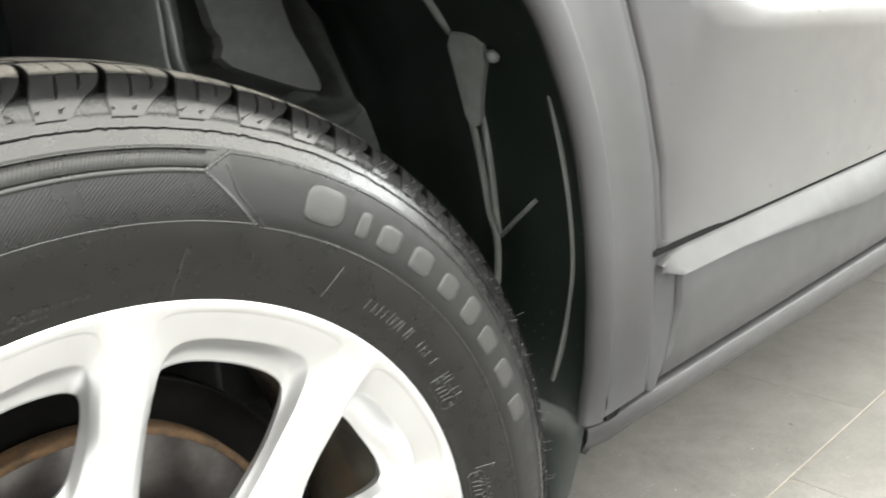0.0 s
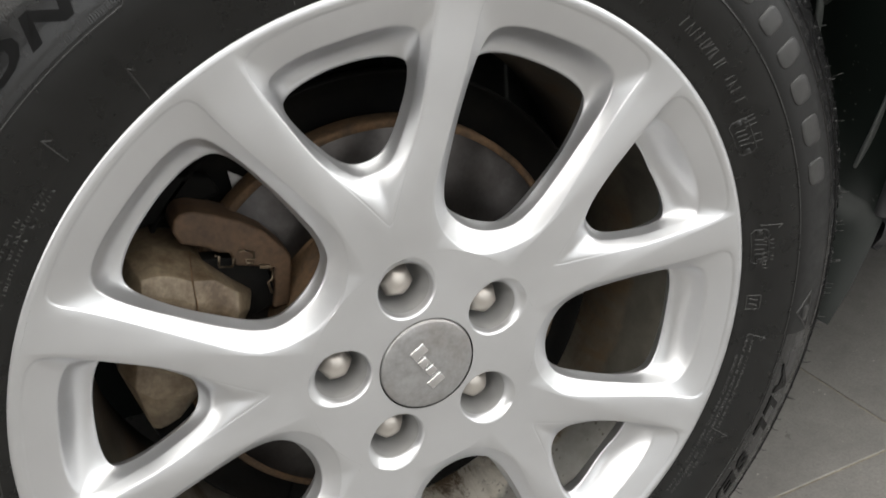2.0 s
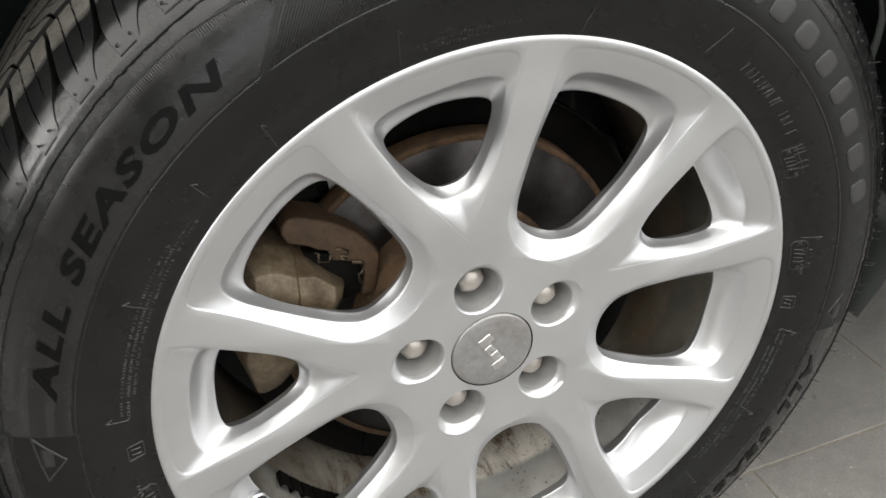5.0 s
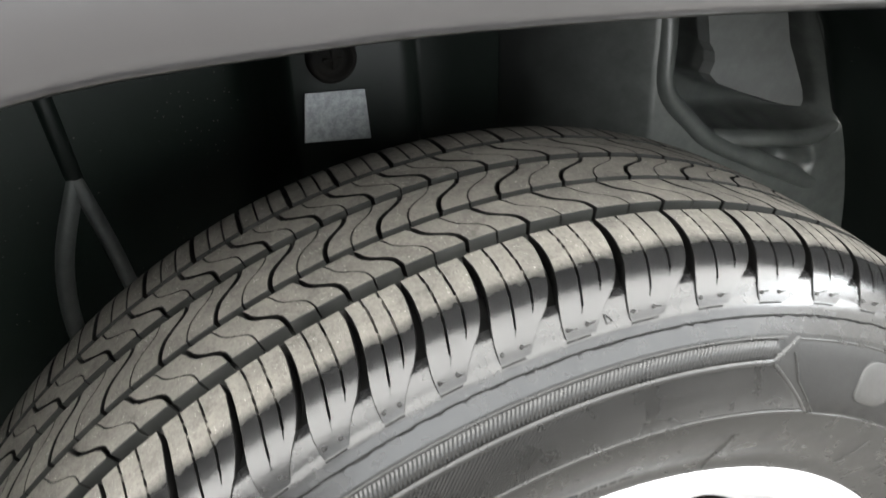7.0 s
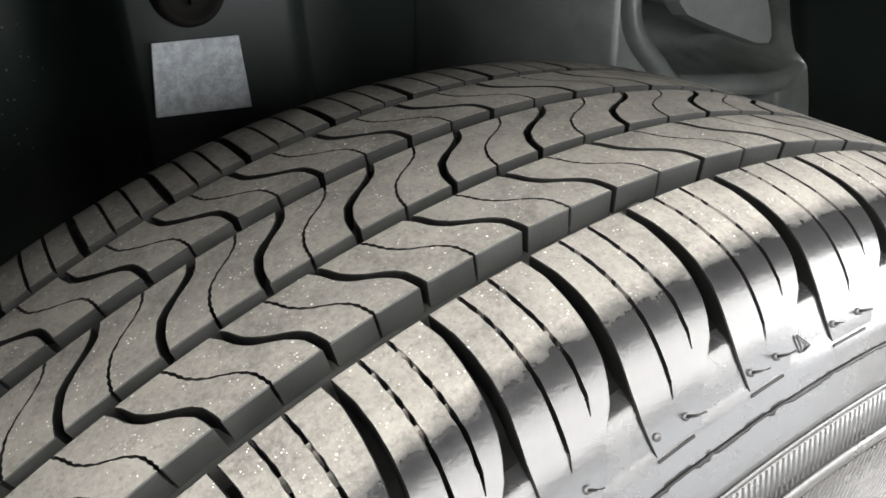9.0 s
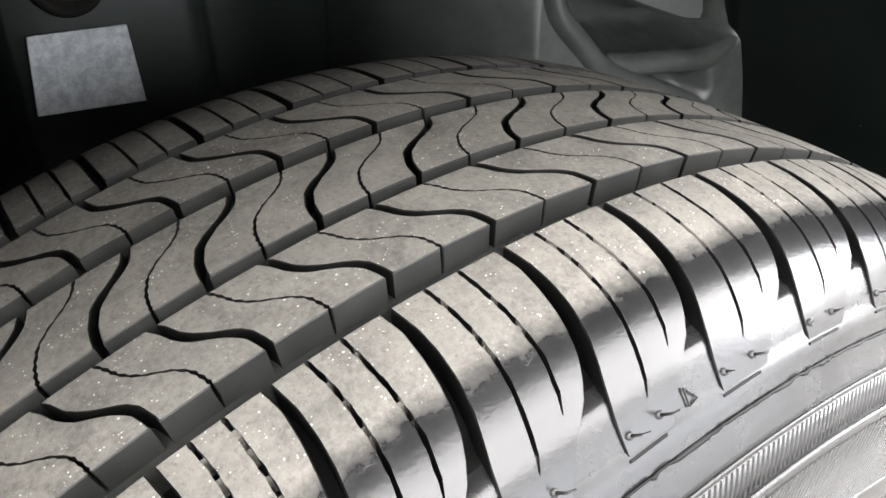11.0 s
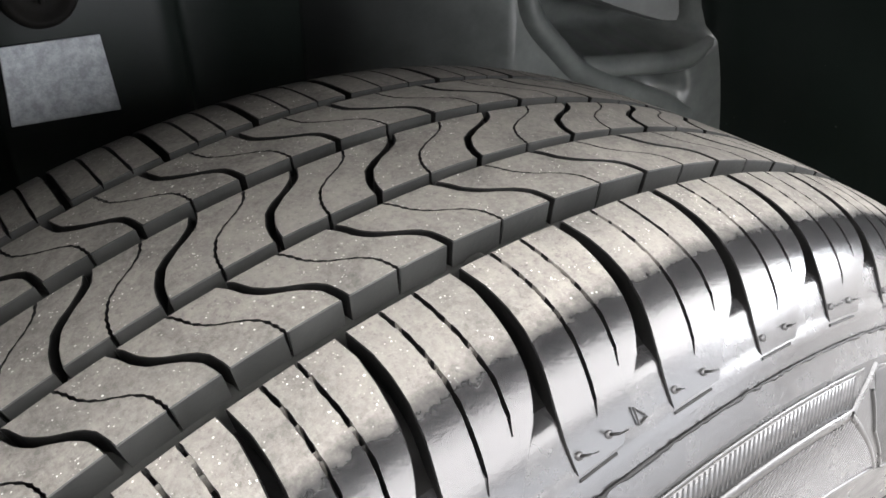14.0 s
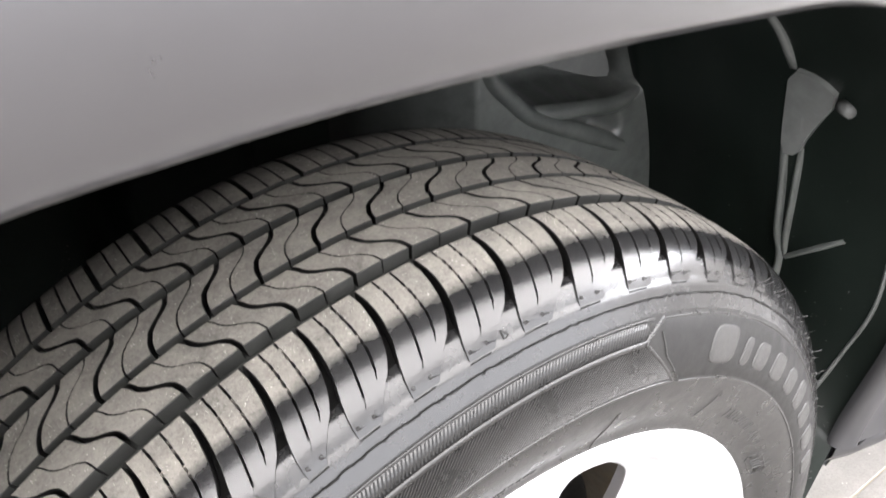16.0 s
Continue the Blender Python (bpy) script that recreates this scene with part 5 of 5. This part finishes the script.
def polar_of(poly, centre, n):
    """Distance from the centre to a closed polygon, for the directions n."""
    p = np.asarray(poly, float) - centre
    ang = n
    out = np.zeros(len(ang))
    for k, a in enumerate(ang):
        d = np.array([math.sin(a), math.cos(a)])
        best = 0.0
        q = np.roll(p, -1, 0)
        e = q - p
        den = d[0] * e[:, 1] - d[1] * e[:, 0]
        den = np.where(abs(den) < 1e-12, 1e-12, den)
        t = (p[:, 0] * e[:, 1] - p[:, 1] * e[:, 0]) / den
        u = (p[:, 0] * d[1] - p[:, 1] * d[0]) / den
        ok = (t > 0) & (u >= -1e-6) & (u <= 1 + 1e-6)
        out[k] = t[ok].max() if ok.any() else best
    return out


def sector(half, r0, r1, n=24):
    """Outline of a ring sector in (u, v): u across, v outwards."""
    a = np.radians(np.linspace(-half, half, n))
    inner = [(r0 * math.sin(t), r0 * math.cos(t)) for t in a]
    outer = [(r1 * math.sin(t), r1 * math.cos(t)) for t in a[::-1]]
    return inner + outer


def ring_pt(half_deg, r):
    t = math.radians(half_deg)
    return (r * math.sin(t), r * math.cos(t))


def mirrored(half):
    """Closed outline from its right half, listed from top to bottom."""
    return half + [(-u, v) for u, v in half[::-1]]


# outlines of the windows: the edge of the face, the step inside it, and the edge of the opening
WIDE_FACE = mirrored([ring_pt(4, 0.2292), ring_pt(10, 0.2290), ring_pt(14.2, 0.2280), ring_pt(15.6, 0.2225), ring_pt(15.7, 0.208), ring_pt(16.2, 0.190), ring_pt(17.4, 0.165), ring_pt(19.0, 0.140), ring_pt(20.6, 0.121), ring_pt(20.6, 0.106), ring_pt(16.4, 0.0905), ring_pt(9, 0.0810), ring_pt(3, 0.0788)])
WIDE_STEP = mirrored([ring_pt(4, 0.2128), ring_pt(9, 0.2122), ring_pt(12.4, 0.2085), ring_pt(13.8, 0.1975), ring_pt(14.7, 0.180), ring_pt(15.5, 0.155), ring_pt(16.1, 0.135), ring_pt(16.3, 0.117), ring_pt(14.6, 0.1025), ring_pt(9, 0.0940), ring_pt(3, 0.0905)])
WIDE_HOLE = mirrored([ring_pt(3, 0.1955), ring_pt(8, 0.1950), ring_pt(12.0, 0.1920), ring_pt(13.6, 0.1840), ring_pt(14.4, 0.170), ring_pt(14.9, 0.152), ring_pt(15.1, 0.132), ring_pt(15.0, 0.113), ring_pt(12.6, 0.1005), ring_pt(7, 0.0955), ring_pt(2, 0.0940)])
SLIM_FACE = mirrored([ring_pt(4, 0.2292), ring_pt(9, 0.2288), ring_pt(12.4, 0.2270), ring_pt(13.3, 0.2190), ring_pt(12.9, 0.203), ring_pt(12.2, 0.185), ring_pt(11.2, 0.165), ring_pt(9.3, 0.148), ring_pt(6.7, 0.131), ring_pt(4.0, 0.117), ring_pt(0.5, 0.1015)])
SLIM_STEP = mirrored([ring_pt(4, 0.2125), ring_pt(8, 0.2120), ring_pt(11.0, 0.2095), ring_pt(11.9, 0.2030), ring_pt(11.5, 0.187), ring_pt(10.6, 0.170), ring_pt(8.9, 0.157), ring_pt(7.0, 0.146), ring_pt(4.4, 0.137), ring_pt(1.5, 0.1335)])
SLIM_HOLE = mirrored([ring_pt(3, 0.1945), ring_pt(7.5, 0.1940), ring_pt(10.4, 0.1915), ring_pt(11.1, 0.1865), ring_pt(10.4, 0.174), ring_pt(8.8, 0.161), ring_pt(6.8, 0.149), ring_pt(4.2, 0.1415), ring_pt(1.4, 0.1390)])


def directions(poly, c, n, corners):
    """n even directions from c, of which the nearest are moved onto the polygon's corners."""
    ang = np.linspace(0, 2 * math.pi, n, endpoint=False)
    for k in corners:
        a = math.atan2(poly[k][0] - c[0], poly[k][1] - c[1]) % (2 * math.pi)
        ang[int(np.argmin(abs(ang - a)))] = a
    return ang


def window_cell(half, face, step, hole, centre_r, tip_soft=0.0, n=192):
    """The casting round one window, from the middle of its spokes over a step down into the opening. Local: u across, v outwards."""
    c = np.array([0.0, centre_r])
    cell = sector(half, 0.0775, 0.2318)
    ang = directions(cell, c, n, (0, 23, 24, 47))
    n = len(ang)
    outer = polar_of(cell, c, ang)
    fc = np.minimum(polar_of(fill_smooth(face, 1), c, ang), outer - 0.0004)
    st = np.minimum(polar_of(fill_smooth(step, 2), c, ang), fc - 0.0010)
    ho = np.minimum(polar_of(fill_smooth(hole, 2), c, ang), st - 0.0008)
    d = np.stack([np.sin(ang), np.cos(ang)], 1)
    rows = []

    def put(rho, drop):
        row = []
        for k in range(n):
            u, v = c + d[k] * rho[k]
            row.append((u, front_y(math.hypot(u, v)) + (drop[k] if np.ndim(drop) else drop), v))
        rows.append(row)

    up = np.clip(np.cos(ang), 0, 1) ** 1.5      # towards the rim
    tip = tip_soft * np.clip(-np.cos(ang), 0, 1) ** 8     # towards the hub the slope eases in slowly
    shelf = 0.0088 - 0.0040 * up                # depth of the step
    rise = 0.0165 + 0.0065 * up                 # depth of the opening's edge
    crown = 0.0013 * np.clip((outer - fc) / 0.014, 0, 1) * (1 - tip)     # the faces are slightly crowned
    for t in (0.0, 0.25, 0.5, 0.75):
        put(outer + (np.minimum(fc + 0.0016, outer) - outer) * t, crown * t ** 2)
    put(np.minimum(fc + 0.0014, outer), crown)
    put(np.minimum(fc + 0.0006, outer), crown + 0.0002 * (1 - 0.8 * tip))
    put(fc, crown + 0.0008 * (1 - 0.8 * tip))
    for t in (0.05, 0.12, 0.25, 0.42, 0.60, 0.78, 0.90, 0.96):
        # a flat slope that eases in and rounds over at the step
        put(fc + (st - fc) * t, crown + 0.0008 * (1 - tip) + (shelf - crown - 0.0008 * (1 - tip)) * (t * (0.80 + 0.20 * t)) ** (1 + tip))
    put(st, shelf + 0.0004)
    for t in (0.06, 0.14, 0.28, 0.45, 0.62, 0.78, 0.90, 1.0):
        # under the step it falls steeply and runs out in a hollow
        hollow = 1 - (1 - t) ** 2.4
        put(st + (ho - st) * t, shelf + 0.0004 + (rise - shelf) * (hollow * up + (1 - up) * (0.65 * t + 0.35 * hollow)))
    put(ho + 0.0006, rise + 0.0020)
    put(ho + 0.0030, rise + 0.0050)
    put(ho + 0.0060, rise + 0.0115)
    v, f = sheet(rows, closed_u=True)
    return np.array(v), f


def turned(v, angle):
    """Local (u, y, v) turned so that v points at the angle."""
    a = math.radians(angle)
    ca, sa = math.cos(a), math.sin(a)
    return np.stack([v[:, 0] * ca + v[:, 2] * sa, v[:, 1], -v[:, 0] * sa + v[:, 2] * ca], 1)


def lug_cell(n=96):
    """The hub's sector round one nut, with the pocket."""
    c = np.array([0.0, 0.0550])
    cell = sector(36, 0.0322, 0.0775, 20)
    ang = directions(cell, c, n, (0, 19, 20, 39))
    outer = polar_of(cell, c, ang)
    d = np.stack([np.sin(ang), np.cos(ang)], 1)
    pr = np.full(n, 0.0172)
    rows = []
    for rho, drop, flare in [(outer, 0.0, 0), (outer + (0.0205 - outer) * 0.5, 0.0, 0.5), (pr + 0.0020, 0.0, 1), (pr + 0.0012, 0.0003, 0.97), (pr + 0.0004, 0.0022, 0.5), (pr - 0.0001, 0.0045, 0.06), (pr - 0.0004, 0.0056, 0), (pr - 0.0008, 0.012, 0), (pr - 0.0018, 0.028, 0), (pr - 0.0022, 0.0335, 0), (pr * 0.55, 0.0345, 0), (pr * 0.1, 0.0345, 0)]:
        row = []
        for k in range(n):
            wide = 0.0045 * max(0.0, d[k][1]) ** 1.3 * flare
            u, v = c + d[k] * min(rho[k] + wide, outer[k])
            row.append((u, front_y(math.hypot(u, v)) + drop, v))
        rows.append(row)
    v, f = sheet(rows, closed_u=True)
    return np.array(v), f, [1 if i >= 6 else 0 for i in range(len(rows) - 1) for _ in range(n)]


pieces, index = [], []
wide = window_cell(36 - SPLIT, WIDE_FACE, WIDE_STEP, WIDE_HOLE, 0.150)
slim = window_cell(SPLIT, SLIM_FACE, SLIM_STEP, SLIM_HOLE, 0.172, 0.9)
lv, lf, li = lug_cell()
for k in range(5):
    a = LUG0 + 72 * k
    pieces += [(turned(slim[0], a), slim[1]), (turned(wide[0], a + 36), wide[1]), (turned(lv, a), lf)]
    index += [0] * len(slim[1]) + [0] * len(wide[1]) + li
flange = lathe([(float(front_y(0.2318)), 0.2318), (float(front_y(0.2327)), 0.2327), (float(front_y(0.2335)) + 0.0003, 0.2340), (-0.0967, 0.2352), (-0.0955, 0.2356), (-0.0925, 0.2350), (-0.088, 0.2335)], 288)
pieces.append(flange)
index += [0] * len(flange[1])
rim = part("rim", mesh_of("rim", *joined(pieces), (M_RIM, M_POCKET), index), wheel, "silver painted alloy rim with five pairs of spokes")
bm = bmesh.new()
bm.from_mesh(rim.data)
bmesh.ops.remove_doubles(bm, verts=bm.verts[:], dist=0.00008)
bmesh.ops.recalc_face_normals(bm, faces=bm.faces[:])
bm.to_mesh(rim.data)
bm.free()
# even shading across the seams of the face
shade = []
for v in rim.data.vertices:
    r = math.hypot(v.co.x, v.co.z)
    n = v.normal.copy()
    if 0.034 < r < 0.2316 and abs(v.co.y - front_y(r)) < 0.00002:
        k = (front_y(r + 0.001) - front_y(r - 0.001)) / 0.002
        n = Vector((k * v.co.x / r, -1.0, k * v.co.z / r)).normalized()
    shade.append(n)
rim.data.normals_split_custom_set_from_vertices(shade)
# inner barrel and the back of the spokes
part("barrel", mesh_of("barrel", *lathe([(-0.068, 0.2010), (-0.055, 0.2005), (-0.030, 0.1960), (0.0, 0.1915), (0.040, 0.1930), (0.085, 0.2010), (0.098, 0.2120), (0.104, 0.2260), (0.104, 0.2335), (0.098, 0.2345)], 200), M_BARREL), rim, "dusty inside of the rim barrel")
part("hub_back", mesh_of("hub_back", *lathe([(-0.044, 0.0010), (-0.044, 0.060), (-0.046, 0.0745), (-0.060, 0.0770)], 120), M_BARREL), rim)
for k in range(6):
    a = -143.0 + 3.6 * k
    rows = []
    for da, h in ((-1.6, 0.0), (-1.55, 0.004), (1.55, 0.004), (1.6, 0.0)):
        rows.append([pol(a + da, 0.1955 - h, y) for y in (-0.046, -0.0455, -0.0305, -0.030)])
    part("balance_weight", mesh_of("balance_weight", *sheet(rows), M_SHIELD, smooth=False), rim, "dull grey stick-on balance weight")

# valve
hole_at, tip_at = Vector(pol(-115.0, 0.2010, -0.0770)), Vector(pol(-116.3, 0.1930, -0.0985))
d = (tip_at - hole_at).normalized()
valve = part("valve_stem", mesh_of("valve_stem", *joined([tube([hole_at - d * 0.006, hole_at + d * 0.0010, hole_at + d * 0.0022], 0.0076, 20, 0.92), tube([hole_at, hole_at + d * 0.003, hole_at + d * 0.0125], 0.0056, 18, 0.84)]), M_BLACK), rim, "black rubber tyre valve with a cap")
part("valve_cap", mesh_of("valve_cap", *joined([tube([hole_at + d * 0.0122, hole_at + d * 0.0126, hole_at + d * 0.0190, hole_at + d * 0.0196], 0.0052, 14, 0.96), tube([hole_at + d * 0.0194, hole_at + d * 0.0222, hole_at + d * 0.0232], 0.0042, 12, 0.86)]), M_BLACK), valve, "ribbed black valve cap")
part("valve_ring", mesh_of("valve_ring", *tube([hole_at - d * 0.0060, hole_at - d * 0.0002], 0.0088, 24, 0.97), M_RIM), valve, "pale ring of the valve seat")

# nuts
def nut_mesh():
    rows = []
    for y, r, hexed in ((-0.040, 0.0112, 1.0), (-0.062, 0.0112, 1.0), (-0.0655, 0.0112, 1.0), (-0.0675, 0.0108, 0.95), (-0.0695, 0.0098, 0.7), (-0.0712, 0.0084, 0.2), (-0.0726, 0.0062, 0.0), (-0.0735, 0.0036, 0.0), (-0.0738, 0.0003, 0.0)):
        row = []
        for k in range(48):
            a = 2 * math.pi * k / 48
            w = (a + math.pi / 6) % (math.pi / 3) - math.pi / 6
            rh = r * (hexed * 0.885 / math.cos(w) + (1 - hexed) * 0.97)
            row.append((rh * math.sin(a), y, rh * math.cos(a)))
        rows.append(row)
    me = mesh_of("lug_nut", *sheet(rows, closed_u=True), M_NUT)
    me.set_sharp_from_angle(angle=radians(32))
    return me


nut = nut_mesh()
for k in range(5):
    ob = part("lug_nut", nut, wheel, "satin steel wheel nut in its pocket")
    ob.location = pol(LUG0 + 72 * k, 0.0546, 0.0055)
    ob.rotation_euler = (0, radians(LUG0 + 72 * k + 20), 0)

# centre cap with a plain raised mark
cap = part("centre_cap", mesh_of("centre_cap", *lathe([(-0.070, 0.0316), (-0.0785, 0.0315), (-0.0800, 0.0308), (-0.0806, 0.0295), (-0.0810, 0.024), (-0.0813, 0.012), (-0.0814, 0.0002)], 96), M_CAP), wheel, "grey plastic centre cap")
part("cap_gap", mesh_of("cap_gap", *lathe([(-0.0775, 0.0328), (-0.0768, 0.0314)], 96), M_GAP), cap, "dark gap round the cap")
# the mark runs down to the right across the cap
run = Vector((math.cos(radians(57)), 0, -math.sin(radians(57))))
side = Vector((math.sin(radians(57)), 0, math.cos(radians(57))))


def mark_block(a0, a1, b0, b1):
    """A plain raised block on the cap, along the mark's run."""
    v, f = box(a0, a1, -0.0006, 0.0012, b0, b1, 0.0006)
    return [tuple(Vector((0, -0.0818, 0)) + run * p[0] + Vector((0, p[1], 0)) + side * p[2]) for p in v], f


for a0, a1, b0, b1 in ((-0.0165, -0.0092, -0.0040, 0.0068), (-0.0075, -0.0010, -0.0042, 0.0024), (0.0008, 0.0072, -0.0042, 0.0024), (0.0092, 0.0160, -0.0085, 0.0024)):
    part("mark_shape", mesh_of("mark_shape", *mark_block(a0, a1, b0, b1), M_CHROME), cap, "plain raised shape of the maker's mark")

# ---------------------------------------------------------------- the brake behind the spokes
brake = empty("disc_brake", (0, 0, ZC), "rusty disc brake with a dusty floating caliper", "brake")
part("disc", mesh_of("disc", *lathe([(0.004, 0.060), (0.004, 0.1375), (0.0, 0.1395), (-0.010, 0.1395), (-0.012, 0.1375), (-0.012, 0.082)], 160, flip=True), M_DISC), brake, "worn steel brake disc")
part("disc_rim", mesh_of("disc_rim", *lathe([(-0.0122, 0.1345), (-0.0128, 0.1350), (-0.0128, 0.1385), (-0.0115, 0.1398), (0.004, 0.1398)], 160), M_RUST), brake, "rusty outer edge of the disc")
part("disc_hat", mesh_of("disc_hat", *lathe([(-0.0118, 0.086), (-0.0125, 0.0825), (-0.0380, 0.0790), (-0.0410, 0.0765), (-0.0410, 0.040)], 120), M_RUST), brake, "rusty disc hat")
part("splash_shield", mesh_of("splash_shield", *lathe([(0.012, 0.040), (0.012, 0.150), (0.006, 0.166), (-0.004, 0.167), (-0.004, 0.1690), (0.010, 0.169), (0.016, 0.161)], 140, -150, 215, flip=True), M_SHIELD), brake, "dark pressed splash shield")


def brake_slab(name, outline, y0, y1, b, mat, label, parent=None):
    pts = [(x, z - ZC) for x, z in outline]
    return part(name, mesh_of(name, *slab(pts, y0, y1, b, 3), mat), parent or brake, label)


bracket = brake_slab("caliper_bracket", [(-0.1300, 0.4406), (-0.1282, 0.4469), (-0.1239, 0.4508), (-0.1169, 0.4508), (-0.1051, 0.4459), (-0.0915, 0.4391), (-0.0780, 0.4290), (-0.0685, 0.4168), (-0.0642, 0.4095), (-0.0646, 0.4021), (-0.0697, 0.3764), (-0.0800, 0.3769), (-0.0760, 0.3933), (-0.0778, 0.4031), (-0.0829, 0.4065), (-0.0984, 0.4113), (-0.0999, 0.4197), (-0.1074, 0.4222), (-0.1131, 0.4269), (-0.1266, 0.4322)], -0.030, 0.000, 0.0022, M_BRACKET, "rust brown caliper bracket")
# the caliper: a top that slopes back from a bent ridge, and a flat front
top = [(-0.1683, 0.4210), (-0.1583, 0.4321), (-0.1422, 0.4337), (-0.1317, 0.4297), (-0.1212, 0.4247), (-0.1157, 0.4177), (-0.1013, 0.4015), (-0.0880, 0.3885)]
ridge = [(-0.1640, 0.4170), (-0.1530, 0.4260), (-0.1440, 0.4262), (-0.1359, 0.4235), (-0.1261, 0.4177), (-0.1137, 0.4155), (-0.1020, 0.4040), (-0.0925, 0.3930)]
front = [(-0.1660, 0.4060), (-0.1545, 0.4140), (-0.1440, 0.4140), (-0.1359, 0.4110), (-0.1265, 0.4050), (-0.1150, 0.4020), (-0.1040, 0.3930), (-0.0955, 0.3850)]
low = [(-0.1760, 0.3700), (-0.1690, 0.3600), (-0.1600, 0.3500), (-0.1520, 0.3480), (-0.1400, 0.3480), (-0.1320, 0.3500), (-0.1200, 0.3560), (-0.1080, 0.3640)]
foot = [(-0.1680, 0.3350), (-0.1650, 0.3260), (-0.1610, 0.3240), (-0.1550, 0.3250), (-0.1480, 0.3280), (-0.1420, 0.3340), (-0.1360, 0.3430), (-0.1320, 0.3520)]
rows = [[(x, y, z - ZC) for x, z in line] for line, y in ((top, 0.020), (top, -0.026), (ridge, -0.0505), (front, -0.0535), (low, -0.0520), (foot, -0.0440), (foot, 0.020))]
for row in rows:
    row[0] = (row[0][0], row[0][1] + 0.010 * (row[0][1] < 0), row[0][2])
    row[-1] = (row[-1][0], row[-1][1] + 0.016 * (row[-1][1] < 0), row[-1][2])
    row.insert(0, (row[0][0] - 0.002, 0.020, row[0][2]))
    row.append((row[-1][0] + 0.002, 0.020, row[-1][2]))
me = mesh_of("caliper_body", *sheet(rows), M_CALIPER)
bm = bmesh.new()
bm.from_mesh(me)
bmesh.ops.bevel(bm, geom=[e for e in bm.edges if len(e.link_faces) == 2], offset=0.0009, segments=2, affect="EDGES", profile=0.6)
bmesh.ops.recalc_face_normals(bm, faces=bm.faces[:])
bm.to_mesh(me)
bm.free()
body = part("caliper_body", me, brake, "dusty cast caliper body with a bent ridge")
seam_path = [(-0.1225, -0.0262, 0.4250), (-0.1262, -0.0508, 0.4180), (-0.1266, -0.0540, 0.4050), (-0.1330, -0.0528, 0.3600)]
part("caliper_seam", mesh_of("caliper_seam", *tube([(x, y, z - ZC) for x, y, z in seam_path], 0.0006, 6), M_RUST), body, "casting seam of the caliper")
brake_slab("brake_pad", [(-0.118, 0.4190), (-0.098, 0.4150), (-0.079, 0.4060), (-0.076, 0.3780), (-0.092, 0.3740), (-0.110, 0.3960)], -0.026, -0.014, 0.001, M_SHIELD, "worn dark brake pad")
for path in ([(-0.1092, 0.4218), (-0.1070, 0.4205), (-0.1080, 0.4139), (-0.1003, 0.4122), (-0.0989, 0.4174)], [(-0.0954, 0.4207), (-0.0920, 0.4209), (-0.0866, 0.4180), (-0.0869, 0.4135), (-0.0921, 0.4147), (-0.0917, 0.4122), (-0.0876, 0.4110)],
             [(-0.0830, 0.4072), (-0.0764, 0.4049), (-0.0783, 0.3978), (-0.0810, 0.3965), (-0.0800, 0.3887)]):
    part("pad_clip", mesh_of("pad_clip", *tube([(x, -0.0315, z - ZC) for x, z in path], 0.0008, 6), M_SPRING), bracket, "bent steel pad clip")
brake_slab("pad_clip_plate", [(-0.0845, 0.4092), (-0.0780, 0.4075), (-0.0780, 0.4052), (-0.0845, 0.4068)], -0.0325, -0.029, 0.0004, M_SPRING, "bent steel pad clip", bracket)
brake_slab("knuckle_arm", [(-0.150, 0.4600), (-0.123, 0.4650), (-0.100, 0.4600), (-0.095, 0.4480), (-0.120, 0.4420), (-0.150, 0.4350)], -0.004, 0.012, 0.003, M_SHIELD, "dark brown arm behind the bracket")
# white triangle that stands in for light showing past the disc's edge
brake_slab("paint_mark", [(-0.0870, 0.4563), (-0.0757, 0.4487), (-0.0856, 0.4412)], 0.0096, 0.0110, 0.0, M_WALL, "small white triangle standing in for light seen past the disc")
